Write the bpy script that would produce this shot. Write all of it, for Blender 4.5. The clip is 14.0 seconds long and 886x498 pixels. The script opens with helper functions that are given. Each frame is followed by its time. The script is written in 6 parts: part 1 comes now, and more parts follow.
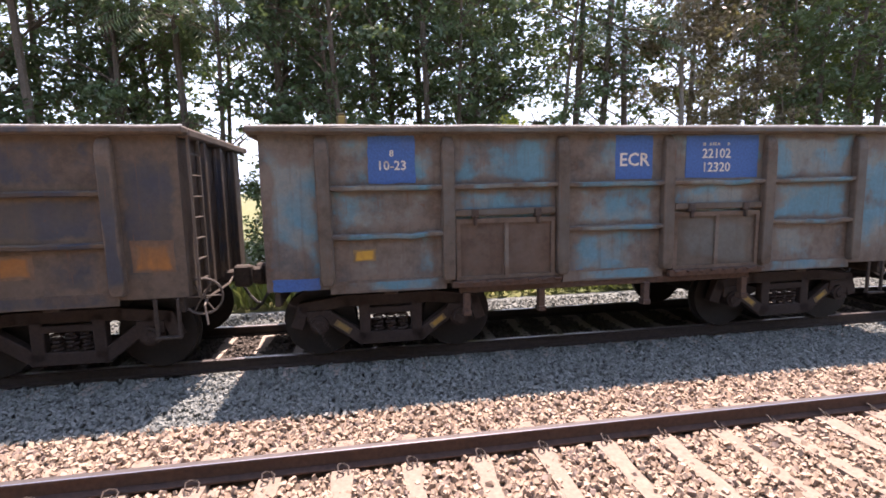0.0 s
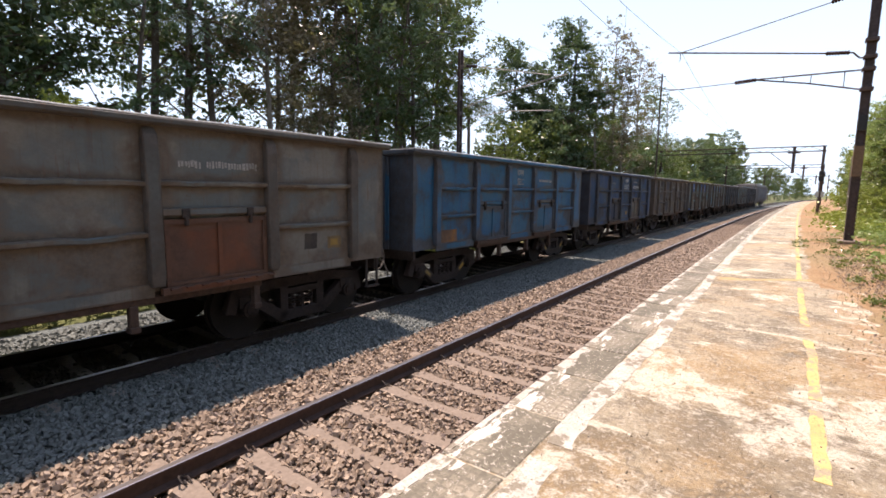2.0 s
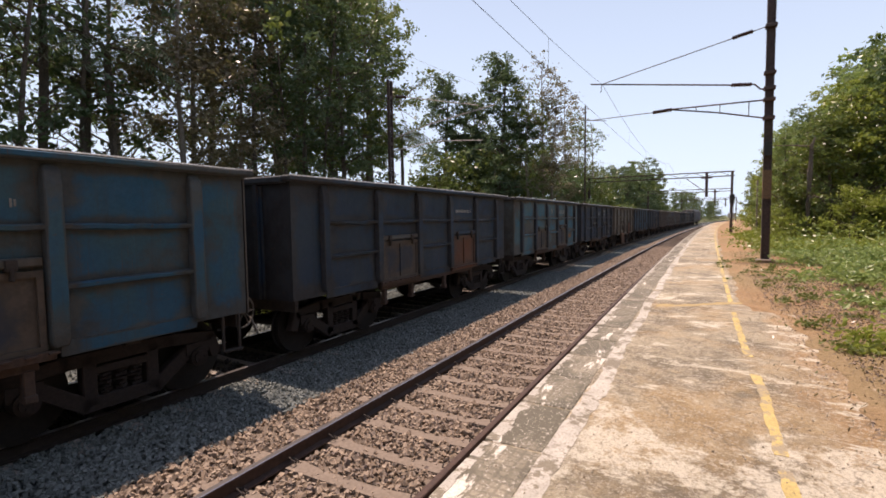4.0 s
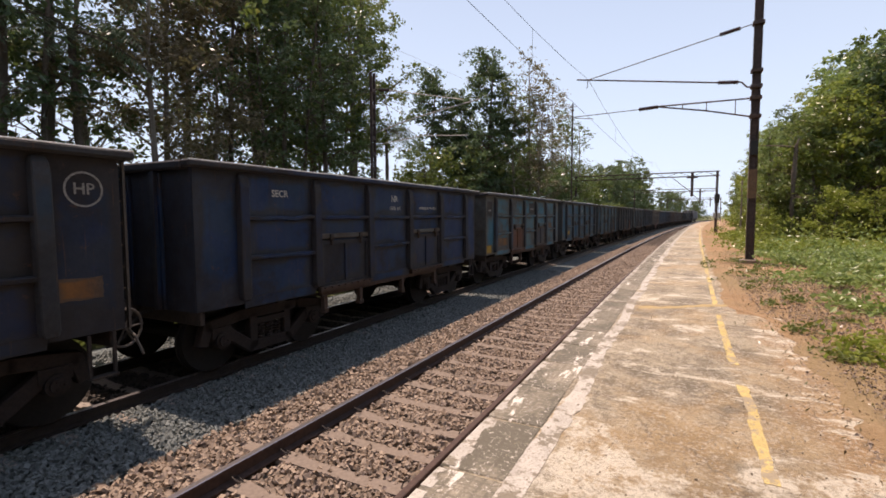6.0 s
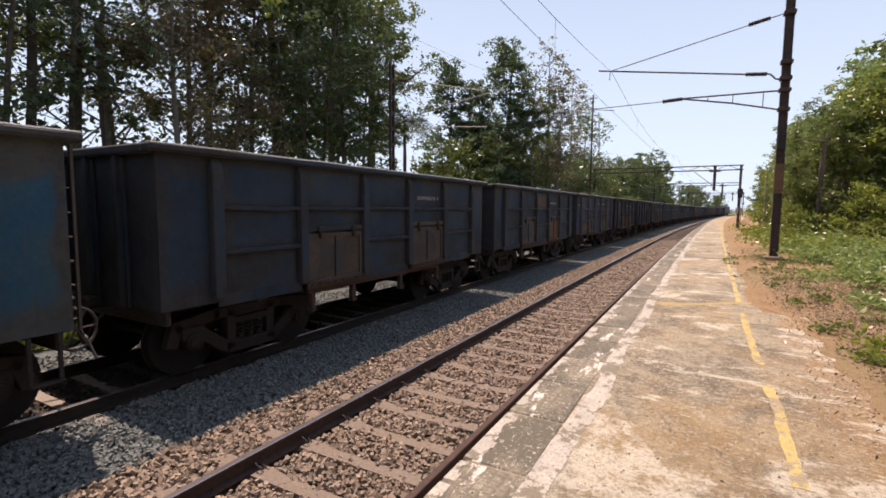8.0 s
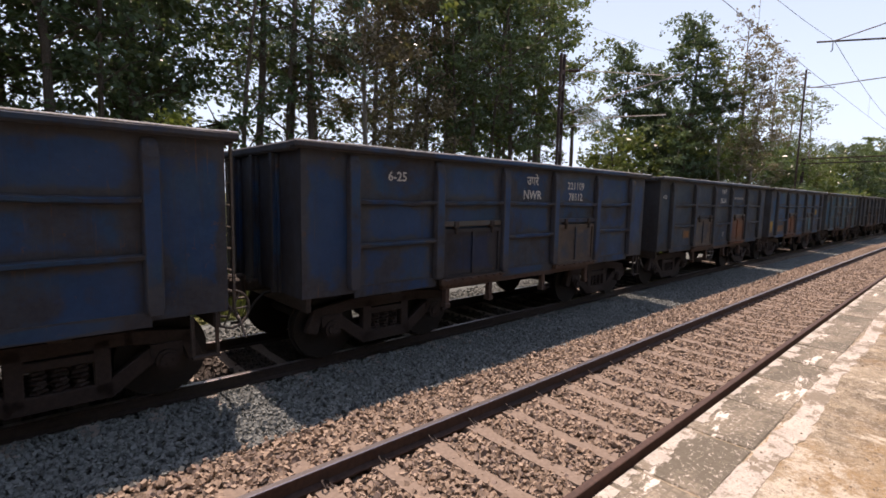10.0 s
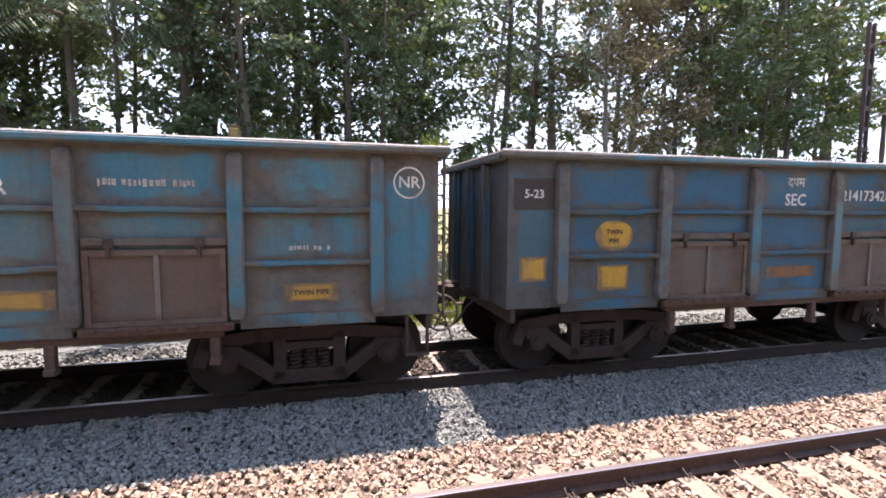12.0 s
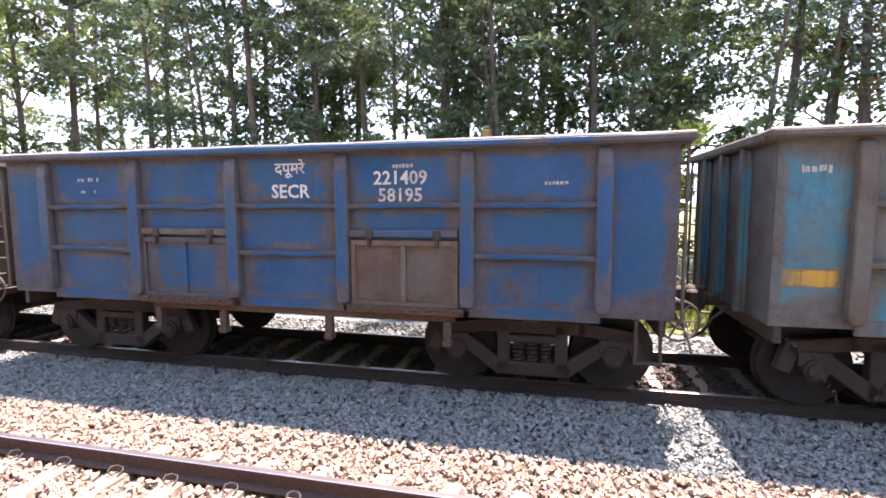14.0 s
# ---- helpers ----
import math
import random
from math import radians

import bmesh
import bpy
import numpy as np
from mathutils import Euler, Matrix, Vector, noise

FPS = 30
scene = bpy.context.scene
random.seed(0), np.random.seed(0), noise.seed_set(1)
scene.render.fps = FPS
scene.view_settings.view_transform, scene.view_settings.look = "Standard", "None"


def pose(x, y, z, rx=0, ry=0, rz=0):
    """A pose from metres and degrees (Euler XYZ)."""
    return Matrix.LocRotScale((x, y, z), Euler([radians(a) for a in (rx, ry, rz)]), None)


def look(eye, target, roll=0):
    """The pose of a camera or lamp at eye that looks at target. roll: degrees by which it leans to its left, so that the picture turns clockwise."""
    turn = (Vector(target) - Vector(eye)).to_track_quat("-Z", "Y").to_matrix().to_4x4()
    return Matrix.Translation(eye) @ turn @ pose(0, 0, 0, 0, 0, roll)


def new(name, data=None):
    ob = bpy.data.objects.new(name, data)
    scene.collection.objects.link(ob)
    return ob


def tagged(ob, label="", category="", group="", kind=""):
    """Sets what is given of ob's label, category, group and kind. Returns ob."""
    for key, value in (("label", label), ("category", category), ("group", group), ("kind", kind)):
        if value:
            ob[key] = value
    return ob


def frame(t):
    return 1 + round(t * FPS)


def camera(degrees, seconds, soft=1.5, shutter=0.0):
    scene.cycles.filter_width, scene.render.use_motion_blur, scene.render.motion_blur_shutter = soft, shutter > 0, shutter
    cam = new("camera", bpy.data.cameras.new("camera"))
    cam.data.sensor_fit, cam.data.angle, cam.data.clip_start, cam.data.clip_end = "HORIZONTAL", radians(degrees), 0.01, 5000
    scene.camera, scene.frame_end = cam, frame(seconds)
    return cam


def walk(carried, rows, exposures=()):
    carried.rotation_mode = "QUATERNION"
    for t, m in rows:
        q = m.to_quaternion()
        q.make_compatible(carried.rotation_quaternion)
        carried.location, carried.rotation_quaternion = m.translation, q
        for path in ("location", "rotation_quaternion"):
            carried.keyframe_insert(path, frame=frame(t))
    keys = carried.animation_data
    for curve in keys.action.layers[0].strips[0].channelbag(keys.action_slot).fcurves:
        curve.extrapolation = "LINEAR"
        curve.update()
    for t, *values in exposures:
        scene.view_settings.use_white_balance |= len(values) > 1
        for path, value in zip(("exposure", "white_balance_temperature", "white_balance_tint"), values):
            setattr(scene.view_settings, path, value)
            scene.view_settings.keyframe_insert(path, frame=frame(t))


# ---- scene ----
cam = camera(85.64, 14.0, soft=1.7)
PATH = [
    (0.0, look((-0.002, -3.402, 2.362), (1.601, 6.391, 1.120), -1.17)),
    (0.5, look((0.125, -3.470, 2.380), (4.532, 5.394, 0.964), -0.40)),
    (1.0, look((0.243, -3.387, 2.386), (6.940, 3.916, 1.038), 0.09)),
    (1.5, look((0.326, -3.336, 2.406), (8.066, 2.829, 0.963), -0.11)),
    (2.0, look((0.452, -3.234, 2.380), (8.518, 2.544, 1.130), 0.85)),
    (2.5, look((0.651, -3.159, 2.412), (9.035, 2.217, 1.516), -0.16)),
    (3.0, look((0.867, -3.098, 2.433), (9.499, 1.902, 1.753), -0.49)),
    (5.5, look((1.687, -2.997, 2.407), (10.532, 1.621, 1.737), -0.48)),
    (6.0, look((1.776, -3.024, 2.407), (10.657, 1.520, 1.719), -0.19)),
    (6.5, look((1.780, -3.030, 2.414), (10.627, 1.575, 1.689), 0.05)),
    (7.0, look((1.800, -3.009, 2.419), (10.633, 1.618, 1.659), 0.38)),
    (9.5, look((1.603, -2.924, 2.470), (9.189, 3.498, 1.371), 0.77)),
    (10.0, look((1.565, -2.939, 2.487), (8.226, 4.442, 1.409), 1.21)),
    (10.5, look((1.531, -2.954, 2.468), (7.290, 5.156, 1.434), 0.69)),
    (11.0, look((1.518, -2.949, 2.479), (6.128, 5.862, 1.426), 0.33)),
    (11.5, look((1.477, -2.944, 2.439), (5.056, 6.343, 1.473), 0.65)),
    (12.0, look((1.393, -2.909, 2.429), (3.923, 6.728, 1.573), 0.34)),
    (12.5, look((1.335, -2.871, 2.456), (2.831, 6.979, 1.599), 0.60)),
    (13.0, look((1.250, -2.808, 2.447), (2.067, 7.122, 1.596), 0.68)),
    (13.5, look((1.209, -2.786, 2.434), (0.853, 7.165, 1.511), 0.55)),
    (14.0, look((1.241, -2.805, 2.413), (-1.013, 6.893, 1.475), -0.24)),
]
EXPOSURES = ((0.0, 1.71, 7400, 32), (1.0, 1.81, 7400, 32), (1.5, 1.3, 7400, 31), (2.0, 0.73, 7400, 24), (2.5, 0.41, 7700, 27), (3.0, 0.26, 7800, 26), (7.0, 0.21, 7850, 26), (9.5, 0.26, 7850, 28), (10.5, 0.61, 7700, 30), (11.5, 1.46, 7400, 30), (12.5, 2.18, 7200, 32), (14.0, 2.44, 7200, 32))
walk(cam, PATH, EXPOSURES)

# ---- light ----
SUN_WAY = Vector((0.37, 0.957, 3.38)).normalized()
world = bpy.data.worlds.new("world")
scene.world = world
world.use_nodes = True
wn = world.node_tree.nodes
wn.clear()
sky = wn.new("ShaderNodeTexSky")
sky.sky_type = "NISHITA"
sky.sun_disc = False
sky.sun_elevation = math.asin(SUN_WAY.z)
sky.sun_rotation = math.atan2(SUN_WAY.x, SUN_WAY.y)
sky.dust_density = 1.0
sky.air_density = 1.0
sky.ozone_density = 2.5
background = wn.new("ShaderNodeBackground")
background.inputs["Strength"].default_value = 0.125
sky_out = wn.new("ShaderNodeOutputWorld")
direction = wn.new("ShaderNodeTexCoord")
height = wn.new("ShaderNodeSeparateXYZ")
haze = wn.new("ShaderNodeMapRange")
haze.inputs["From Max"].default_value = 0.8
haze.inputs["To Min"].default_value, haze.inputs["To Max"].default_value = 0.85, 0.2
hazy = wn.new("ShaderNodeMix")
hazy.data_type = "RGBA"
hazy.inputs[7].default_value = (5.0, 7.2, 9.6, 1.0)
world.node_tree.links.new(direction.outputs["Generated"], height.inputs[0])
world.node_tree.links.new(height.outputs["Z"], haze.inputs["Value"])
world.node_tree.links.new(haze.outputs[0], hazy.inputs[0])
world.node_tree.links.new(sky.outputs[0], hazy.inputs[6])
world.node_tree.links.new(hazy.outputs[2], background.inputs[0])
world.node_tree.links.new(background.outputs[0], sky_out.inputs[0])
sun = new("sun", bpy.data.lights.new("sun", "SUN"))
sun.data.energy = 5.0
sun.data.angle = radians(0.55)
sun.data.color = (1.0, 0.95, 0.87)
sun.matrix_world = look(SUN_WAY * 60, (0, 0, 0))

# ---- materials ----


class Net:
    """A node material being wired."""

    def __init__(self, name, roughness=0.8, metallic=0.0):
        self.mat = bpy.data.materials.new(name)
        self.mat.use_nodes = True
        self.tree = self.mat.node_tree
        self.bsdf = self.tree.nodes["Principled BSDF"]
        self.bsdf.inputs["Roughness"].default_value = roughness
        self.bsdf.inputs["Metallic"].default_value = metallic
        self.out = self.tree.nodes["Material Output"]

    def node(self, kind, **values):
        n = self.tree.nodes.new(kind)
        for key, value in values.items():
            n.inputs[key.replace("_", " ")].default_value = value
        return n

    def link(self, a, b):
        self.tree.links.new(a, b)

    def where(self, shift=True, scale=(1, 1, 1)):
        """Object coordinates in metres, moved at random from object to object."""
        at = self.node("ShaderNodeTexCoord").outputs["Object"]
        mapping = self.node("ShaderNodeMapping")
        mapping.inputs["Scale"].default_value = scale
        self.link(at, mapping.inputs["Vector"])
        if shift:
            info = self.node("ShaderNodeObjectInfo")
            far = self.node("ShaderNodeVectorMath")
            far.operation = "SCALE"
            far.inputs[0].default_value = (37.0, 91.0, 53.0)
            self.link(info.outputs["Random"], far.inputs["Scale"])
            self.link(far.outputs[0], mapping.inputs["Location"])
        return mapping.outputs[0]

    def noise(self, at, scale, detail=4.0, rough=0.6):
        n = self.node("ShaderNodeTexNoise", Scale=scale, Detail=detail, Roughness=rough)
        self.link(at, n.inputs["Vector"])
        return n.outputs["Fac"]

    def ramp(self, value, low, high, a=0.0, b=1.0):
        n = self.node("ShaderNodeMapRange")
        n.inputs["From Min"].default_value, n.inputs["From Max"].default_value = low, high
        n.inputs["To Min"].default_value, n.inputs["To Max"].default_value = a, b
        self.link(value, n.inputs["Value"])
        return n.outputs[0]

    def mix(self, fac, a, b):
        n = self.node("ShaderNodeMix")
        n.data_type = "RGBA"
        for value, socket in ((fac, n.inputs[0]), (a, n.inputs[6]), (b, n.inputs[7])):
            if isinstance(value, (int, float)):
                socket.default_value = value
            elif isinstance(value, tuple):
                socket.default_value = (*value, 1.0)
            else:
                self.link(value, socket)
        return n.outputs[2]

    def times(self, a, b):
        n = self.node("ShaderNodeMath")
        n.operation = "MULTIPLY"
        self.link(a, n.inputs[0])
        if isinstance(b, (int, float)):
            n.inputs[1].default_value = b
        else:
            self.link(b, n.inputs[1])
        return n.outputs[0]

    def colour(self, value):
        self.link(value, self.bsdf.inputs["Base Color"])

    def rough(self, value):
        self.link(value, self.bsdf.inputs["Roughness"])

    def bump(self, height, strength=0.4, distance=0.01):
        n = self.node("ShaderNodeBump", Strength=strength, Distance=distance)
        self.link(height, n.inputs["Height"])
        self.link(n.outputs[0], self.bsdf.inputs["Normal"])


def plain(name, colour, roughness=0.8, metallic=0.0, vary=0.25, scale=6.0, dirt=(0.12, 0.09, 0.07), dirty=0.35, bump=0.25):
    """A painted, cast or stone surface with two scales of change."""
    n = Net(name, roughness, metallic)
    at = n.where()
    big, fine = n.noise(at, scale * 0.35), n.noise(at, scale * 6.0, 3.0)
    low = tuple(c * (1 - vary) for c in colour)
    high = tuple(min(1.0, c * (1 + vary)) for c in colour)
    tone = n.mix(n.ramp(fine, 0.3, 0.7), low, high)
    n.colour(n.mix(n.ramp(big, 0.52, 0.75, 0.0, dirty), tone, dirt))
    n.bump(fine, bump, 0.006)
    return n.mat


MATS = {}


def paint(key, fresh, faded, grime=(0.085, 0.06, 0.045), cover=0.5, worn=0.5):
    """Old wagon paint: fresh paint, faded patches, brown grime in blotches and streaks that run down."""
    if key in MATS:
        return MATS[key]
    n = Net("paint_" + key, 0.7)
    at = n.where()
    streak_at = n.where(scale=(9.0, 9.0, 0.45))
    blotch, patch = n.noise(at, 0.8, 9.0, 0.62), n.noise(at, 0.85, 6.0, 0.55)
    streak, grain = n.noise(streak_at, 1.0, 7.0, 0.7), n.noise(at, 16.0, 9.0, 0.8)
    base = n.mix(n.ramp(patch, 0.45, 0.56, 0.0, 0.95), fresh, faded)
    base = n.mix(n.ramp(n.noise(at, 1.9, 5.0, 0.5), 0.58, 0.64, 0.0, 0.7), base, tuple(min(1.0, 1.15 * f) for f in fresh))
    base = n.mix(n.ramp(grain, 0.42, 0.6, 0.0, 0.35), base, tuple(c * 0.5 for c in fresh))
    worn_tone = tuple(0.95 * g + 0.22 * f for g, f in zip(grime, faded))
    dirt = n.mix(n.ramp(n.noise(at, 3.4, 10.0, 0.74), 0.42, 0.58), tuple(g * 0.72 for g in grime), worn_tone)
    dirt = n.mix(n.ramp(grain, 0.46, 0.62, 0.0, 0.5), dirt, tuple(g * 1.6 for g in grime))
    edge = 0.64 - 0.22 * cover
    base = n.mix(n.ramp(blotch, edge, edge + 0.08, 0.0, 0.82), base, dirt)
    spot = n.node("ShaderNodeSeparateXYZ")
    n.link(n.node("ShaderNodeTexCoord").outputs["Generated"], spot.inputs[0])
    far = []
    for axis in (0, 2):
        off = n.node("ShaderNodeMath")
        off.operation = "SUBTRACT"
        off.inputs[1].default_value = 0.5
        n.link(spot.outputs[axis], off.inputs[0])
        size = n.node("ShaderNodeMath")
        size.operation = "ABSOLUTE"
        n.link(off.outputs[0], size.inputs[0])
        far.append(size.outputs[0])
    rim = n.node("ShaderNodeMath")
    rim.operation = "MAXIMUM"
    n.link(far[0], rim.inputs[0])
    n.link(far[1], rim.inputs[1])
    eaten = n.node("ShaderNodeMath")
    eaten.operation = "MULTIPLY_ADD"
    eaten.inputs[1].default_value = 0.6
    n.link(n.noise(at, 1.7, 9.0, 0.64), eaten.inputs[0])
    n.link(rim.outputs[0], eaten.inputs[2])
    base = n.mix(n.ramp(eaten.outputs[0], 0.6, 0.69, 0.0, 0.88), base, dirt)
    base = n.mix(n.ramp(streak, 0.54, 0.68, 0.0, 0.42), base, tuple(g * 0.8 for g in grime))
    base = n.mix(n.ramp(n.noise(streak_at, 2.3, 8.0, 0.75), 0.6, 0.66, 0.0, 0.55), base, (0.11, 0.05, 0.028))
    flakes = n.noise(at, 7.0, 10.0, 0.76)
    base = n.mix(n.ramp(flakes, 0.62, 0.65, 0.0, 0.6), base, (0.1, 0.045, 0.026))
    dust = n.noise(at, 2.4, 11.0, 0.76)
    base = n.mix(n.ramp(dust, 0.56, 0.66, 0.0, 0.22), base, tuple(0.009 + 1.2 * f for f in faded))
    n.colour(base)
    n.rough(n.ramp(blotch, 0.35, 0.65, 0.55, 0.88))
    n.bump(n.noise(at, 3.0, 10.0, 0.72), 0.5, 0.02)
    MATS[key] = n.mat
    return n.mat


iron = plain("grimy_iron", (0.034, 0.025, 0.021), 0.75, 0.1, 0.4, 3.0, (0.11, 0.06, 0.035), 0.5, 0.4)
sole_iron = plain("red_brown_iron", (0.066, 0.037, 0.026), 0.8, 0.0, 0.35, 3.0, (0.05, 0.036, 0.03), 0.6, 0.4)
# pale tone stands in for the sun's glint on the wagons' top rims
rim_glint = plain("painted_rim_glint", (0.5, 0.5, 0.49), 0.6, 0.1, 0.35, 5.0, (0.16, 0.13, 0.11), 0.6, 0.2)
bogie_iron = plain("bogie_iron", (0.025, 0.015, 0.0125), 0.8, 0.0, 0.4, 4.0, (0.034, 0.024, 0.019), 0.5, 0.4)
wheel_steel = plain("wheel_steel", (0.013, 0.01, 0.009), 0.7, 0.2, 0.3, 4.0, (0.05, 0.035, 0.025), 0.4, 0.2)
rung_steel = plain("worn_steel", (0.35, 0.33, 0.3), 0.5, 0.3, 0.3, 8.0)
dull_steel = plain("dull_steel", (0.08, 0.068, 0.06), 0.6, 0.2, 0.3, 8.0)
rail_side = plain("rusty_rail", (0.06, 0.032, 0.024), 0.75, 0.1, 0.35, 3.0, (0.035, 0.025, 0.022), 0.6, 0.3)
dark_rail = plain("dark_rail", (0.03, 0.019, 0.015), 0.7, 0.1, 0.35, 3.0, (0.02, 0.016, 0.014), 0.6, 0.3)
rail_head = plain("polished_rail", (0.42, 0.38, 0.38), 0.3, 0.9, 0.1, 5.0, (0.25, 0.2, 0.18), 0.4, 0.05)
concrete = plain("sleeper_concrete", (0.181, 0.139, 0.109), 0.9, 0.0, 0.2, 4.0, (0.168, 0.126, 0.0924), 0.5, 0.35)
train_concrete = plain("train_sleeper_concrete", (0.25, 0.21, 0.18), 0.9, 0.0, 0.25, 4.0, (0.1, 0.08, 0.065), 0.6, 0.35)
mast_paint = plain("rusty_mast_steel", (0.075, 0.05, 0.045), 0.7, 0.2, 0.35, 2.0, (0.13, 0.07, 0.04), 0.6, 0.2)
mast_band = plain("faded_mast_band", (0.15, 0.085, 0.045), 0.7, 0.0, 0.3, 4.0)
insulator = plain("brown_porcelain", (0.05, 0.025, 0.02), 0.25, 0.0, 0.2, 5.0, dirty=0.1)
wire_metal = plain("dull_copper", (0.035, 0.03, 0.028), 0.9, 0.0, 0.2, 5.0)
white_paint = plain("old_white_lettering", (0.47, 0.47, 0.45), 0.85, 0.0, 0.35, 9.0, (0.12, 0.11, 0.11), 0.85, 0.1)
worn_letters = plain("worn_lettering", (0.25, 0.25, 0.24), 0.85, 0.0, 0.4, 9.0, (0.07, 0.065, 0.06), 0.8, 0.1)
faint_paint = plain("faint_white_writing", (0.3, 0.3, 0.29), 0.85, 0.0, 0.4, 9.0, (0.1, 0.09, 0.08), 0.85, 0.1)
yellow_paint = paint("yellow", (0.4, 0.235, 0.03), (0.3, 0.19, 0.05), (0.1, 0.075, 0.05), 0.45)
olive_paint = paint("olive", (0.2, 0.185, 0.03), (0.2, 0.165, 0.045), (0.1, 0.085, 0.05), 0.35)
orange_paint = paint("orange", (0.25, 0.1, 0.02), (0.2, 0.09, 0.03), (0.085, 0.06, 0.045), 0.6)
bluesquare = plain("stencil_blue_paint", (0.02, 0.085, 0.26), 0.7, 0.0, 0.2, 6.0, (0.08, 0.08, 0.1), 0.3, 0.1)
dark_panel = plain("blackened_paint", (0.03, 0.028, 0.027), 0.8, 0.0, 0.3, 5.0)
rubber = plain("black_rubber", (0.02, 0.02, 0.02), 0.7, 0.0, 0.2, 5.0)
bark = plain("tree_bark", (0.12, 0.092, 0.07), 0.95, 0.0, 0.4, 5.0, (0.05, 0.045, 0.035), 0.6, 0.7)
pale_bark = plain("pale_bark", (0.24, 0.2, 0.16), 0.95, 0.0, 0.3, 5.0, (0.1, 0.09, 0.07), 0.6, 0.6)


def ballast_mat(name, a, b, c):
    """Crushed stone: each stone has a tone of its own."""
    n = Net(name, 0.9)
    g = n.node("ShaderNodeNewGeometry")
    tone = n.mix(n.ramp(g.outputs["Random Per Island"], 0.0, 0.55), a, b)
    tone = n.mix(n.ramp(g.outputs["Random Per Island"], 0.7, 1.0), tone, c)
    at = n.where(False)
    n.colour(n.mix(n.ramp(n.noise(at, 60.0, 3.0), 0.3, 0.7, 0.0, 0.3), tone, (0.1, 0.08, 0.07)))
    n.bump(n.noise(at, 90.0, 2.0), 0.3, 0.004)
    return n.mat


def bed_mat(name, a, b, c, cell):
    """A stone bed seen from far, or lying under the loose stones."""
    n = Net(name, 0.95)
    at = n.where(False)
    v = n.node("ShaderNodeTexVoronoi", Scale=1.0 / cell)
    n.link(at, v.inputs["Vector"])
    sep = n.node("ShaderNodeSeparateColor")
    n.link(v.outputs["Color"], sep.inputs[0])
    tone = n.mix(sep.outputs[0], a, b)
    tone = n.mix(n.ramp(sep.outputs[1], 0.75, 0.9), tone, c)
    tone = n.mix(n.ramp(v.outputs["Distance"], 0.35, 0.75, 0.0, 0.8), tone, tuple(x * 0.3 for x in a))
    n.colour(n.mix(n.ramp(n.noise(at, 0.7), 0.45, 0.7, 0.0, 0.35), tone, tuple(x * 0.7 for x in b)))
    inv = n.ramp(v.outputs["Distance"], 0.0, 0.8, 1.0, 0.0)
    n.bump(inv, 0.9, 0.03)
    return n.mat


CHIPS = ((0.521, 0.454, 0.37), (0.353, 0.286, 0.21), (0.218, 0.168, 0.118))
# darker stone tones for the bed between the train's rails
DARK_STONE = ((0.05, 0.042, 0.036), (0.085, 0.07, 0.06), (0.03, 0.026, 0.024))
BROWN = ((0.227, 0.16, 0.113), (0.353, 0.269, 0.202), (0.168, 0.126, 0.109))
GREY = ((0.108, 0.128, 0.125), (0.19, 0.212, 0.203), (0.075, 0.088, 0.087))
stone_brown, stone_grey = ballast_mat("brown_ballast", *BROWN), ballast_mat("grey_ballast", *GREY)
stone_dark, bed_dark = ballast_mat("dark_ballast", *DARK_STONE), bed_mat("dark_bed", *DARK_STONE, 0.06)
stone_chips = ballast_mat("cement_chips", *CHIPS)
bed_brown, bed_grey = bed_mat("brown_bed", *(tuple(0.72 * v for v in c) for c in BROWN), 0.06), bed_mat("grey_bed", *GREY, 0.06)


def soil_mat():
    n = Net("laterite_soil", 0.95)
    at = n.where(False)
    big, mid, fine = n.noise(at, 0.16), n.noise(at, 1.1, 5.0), n.noise(at, 24.0, 4.0)
    tone = n.mix(n.ramp(mid, 0.35, 0.65), (0.27, 0.148, 0.07), (0.345, 0.215, 0.112))
    tone = n.mix(n.ramp(big, 0.44, 0.6, 0.0, 0.7), tone, (0.218, 0.168, 0.084))
    tone = n.mix(n.ramp(n.noise(at, 4.0, 5.0, 0.7), 0.6, 0.7, 0.0, 0.8), tone, (0.109, 0.0756, 0.042))
    n.colour(n.mix(n.ramp(n.noise(at, 13.0, 9.0, 0.8), 0.52, 0.6, 0.0, 0.6), n.mix(n.ramp(fine, 0.3, 0.75, 0.0, 0.45), tone, (0.151, 0.084, 0.042)), (0.36, 0.25, 0.15)))
    n.bump(n.noise(at, 9.0, 8.0, 0.7), 0.8, 0.05)
    return n.mat


def ground_mat():
    n = Net("grassy_ground", 0.95)
    at = n.where(False)
    tone = n.mix(n.ramp(n.noise(at, 0.5), 0.4, 0.6), (0.16, 0.15, 0.05), (0.075, 0.105, 0.03))
    tone = n.mix(n.ramp(n.noise(at, 0.13), 0.5, 0.65), tone, (0.16, 0.145, 0.07))
    n.colour(n.mix(n.ramp(n.noise(at, 14.0), 0.3, 0.7, 0.0, 0.5), tone, (0.05, 0.06, 0.02)))
    n.bump(n.noise(at, 6.0, 8.0, 0.7), 0.9, 0.08)
    return n.mat


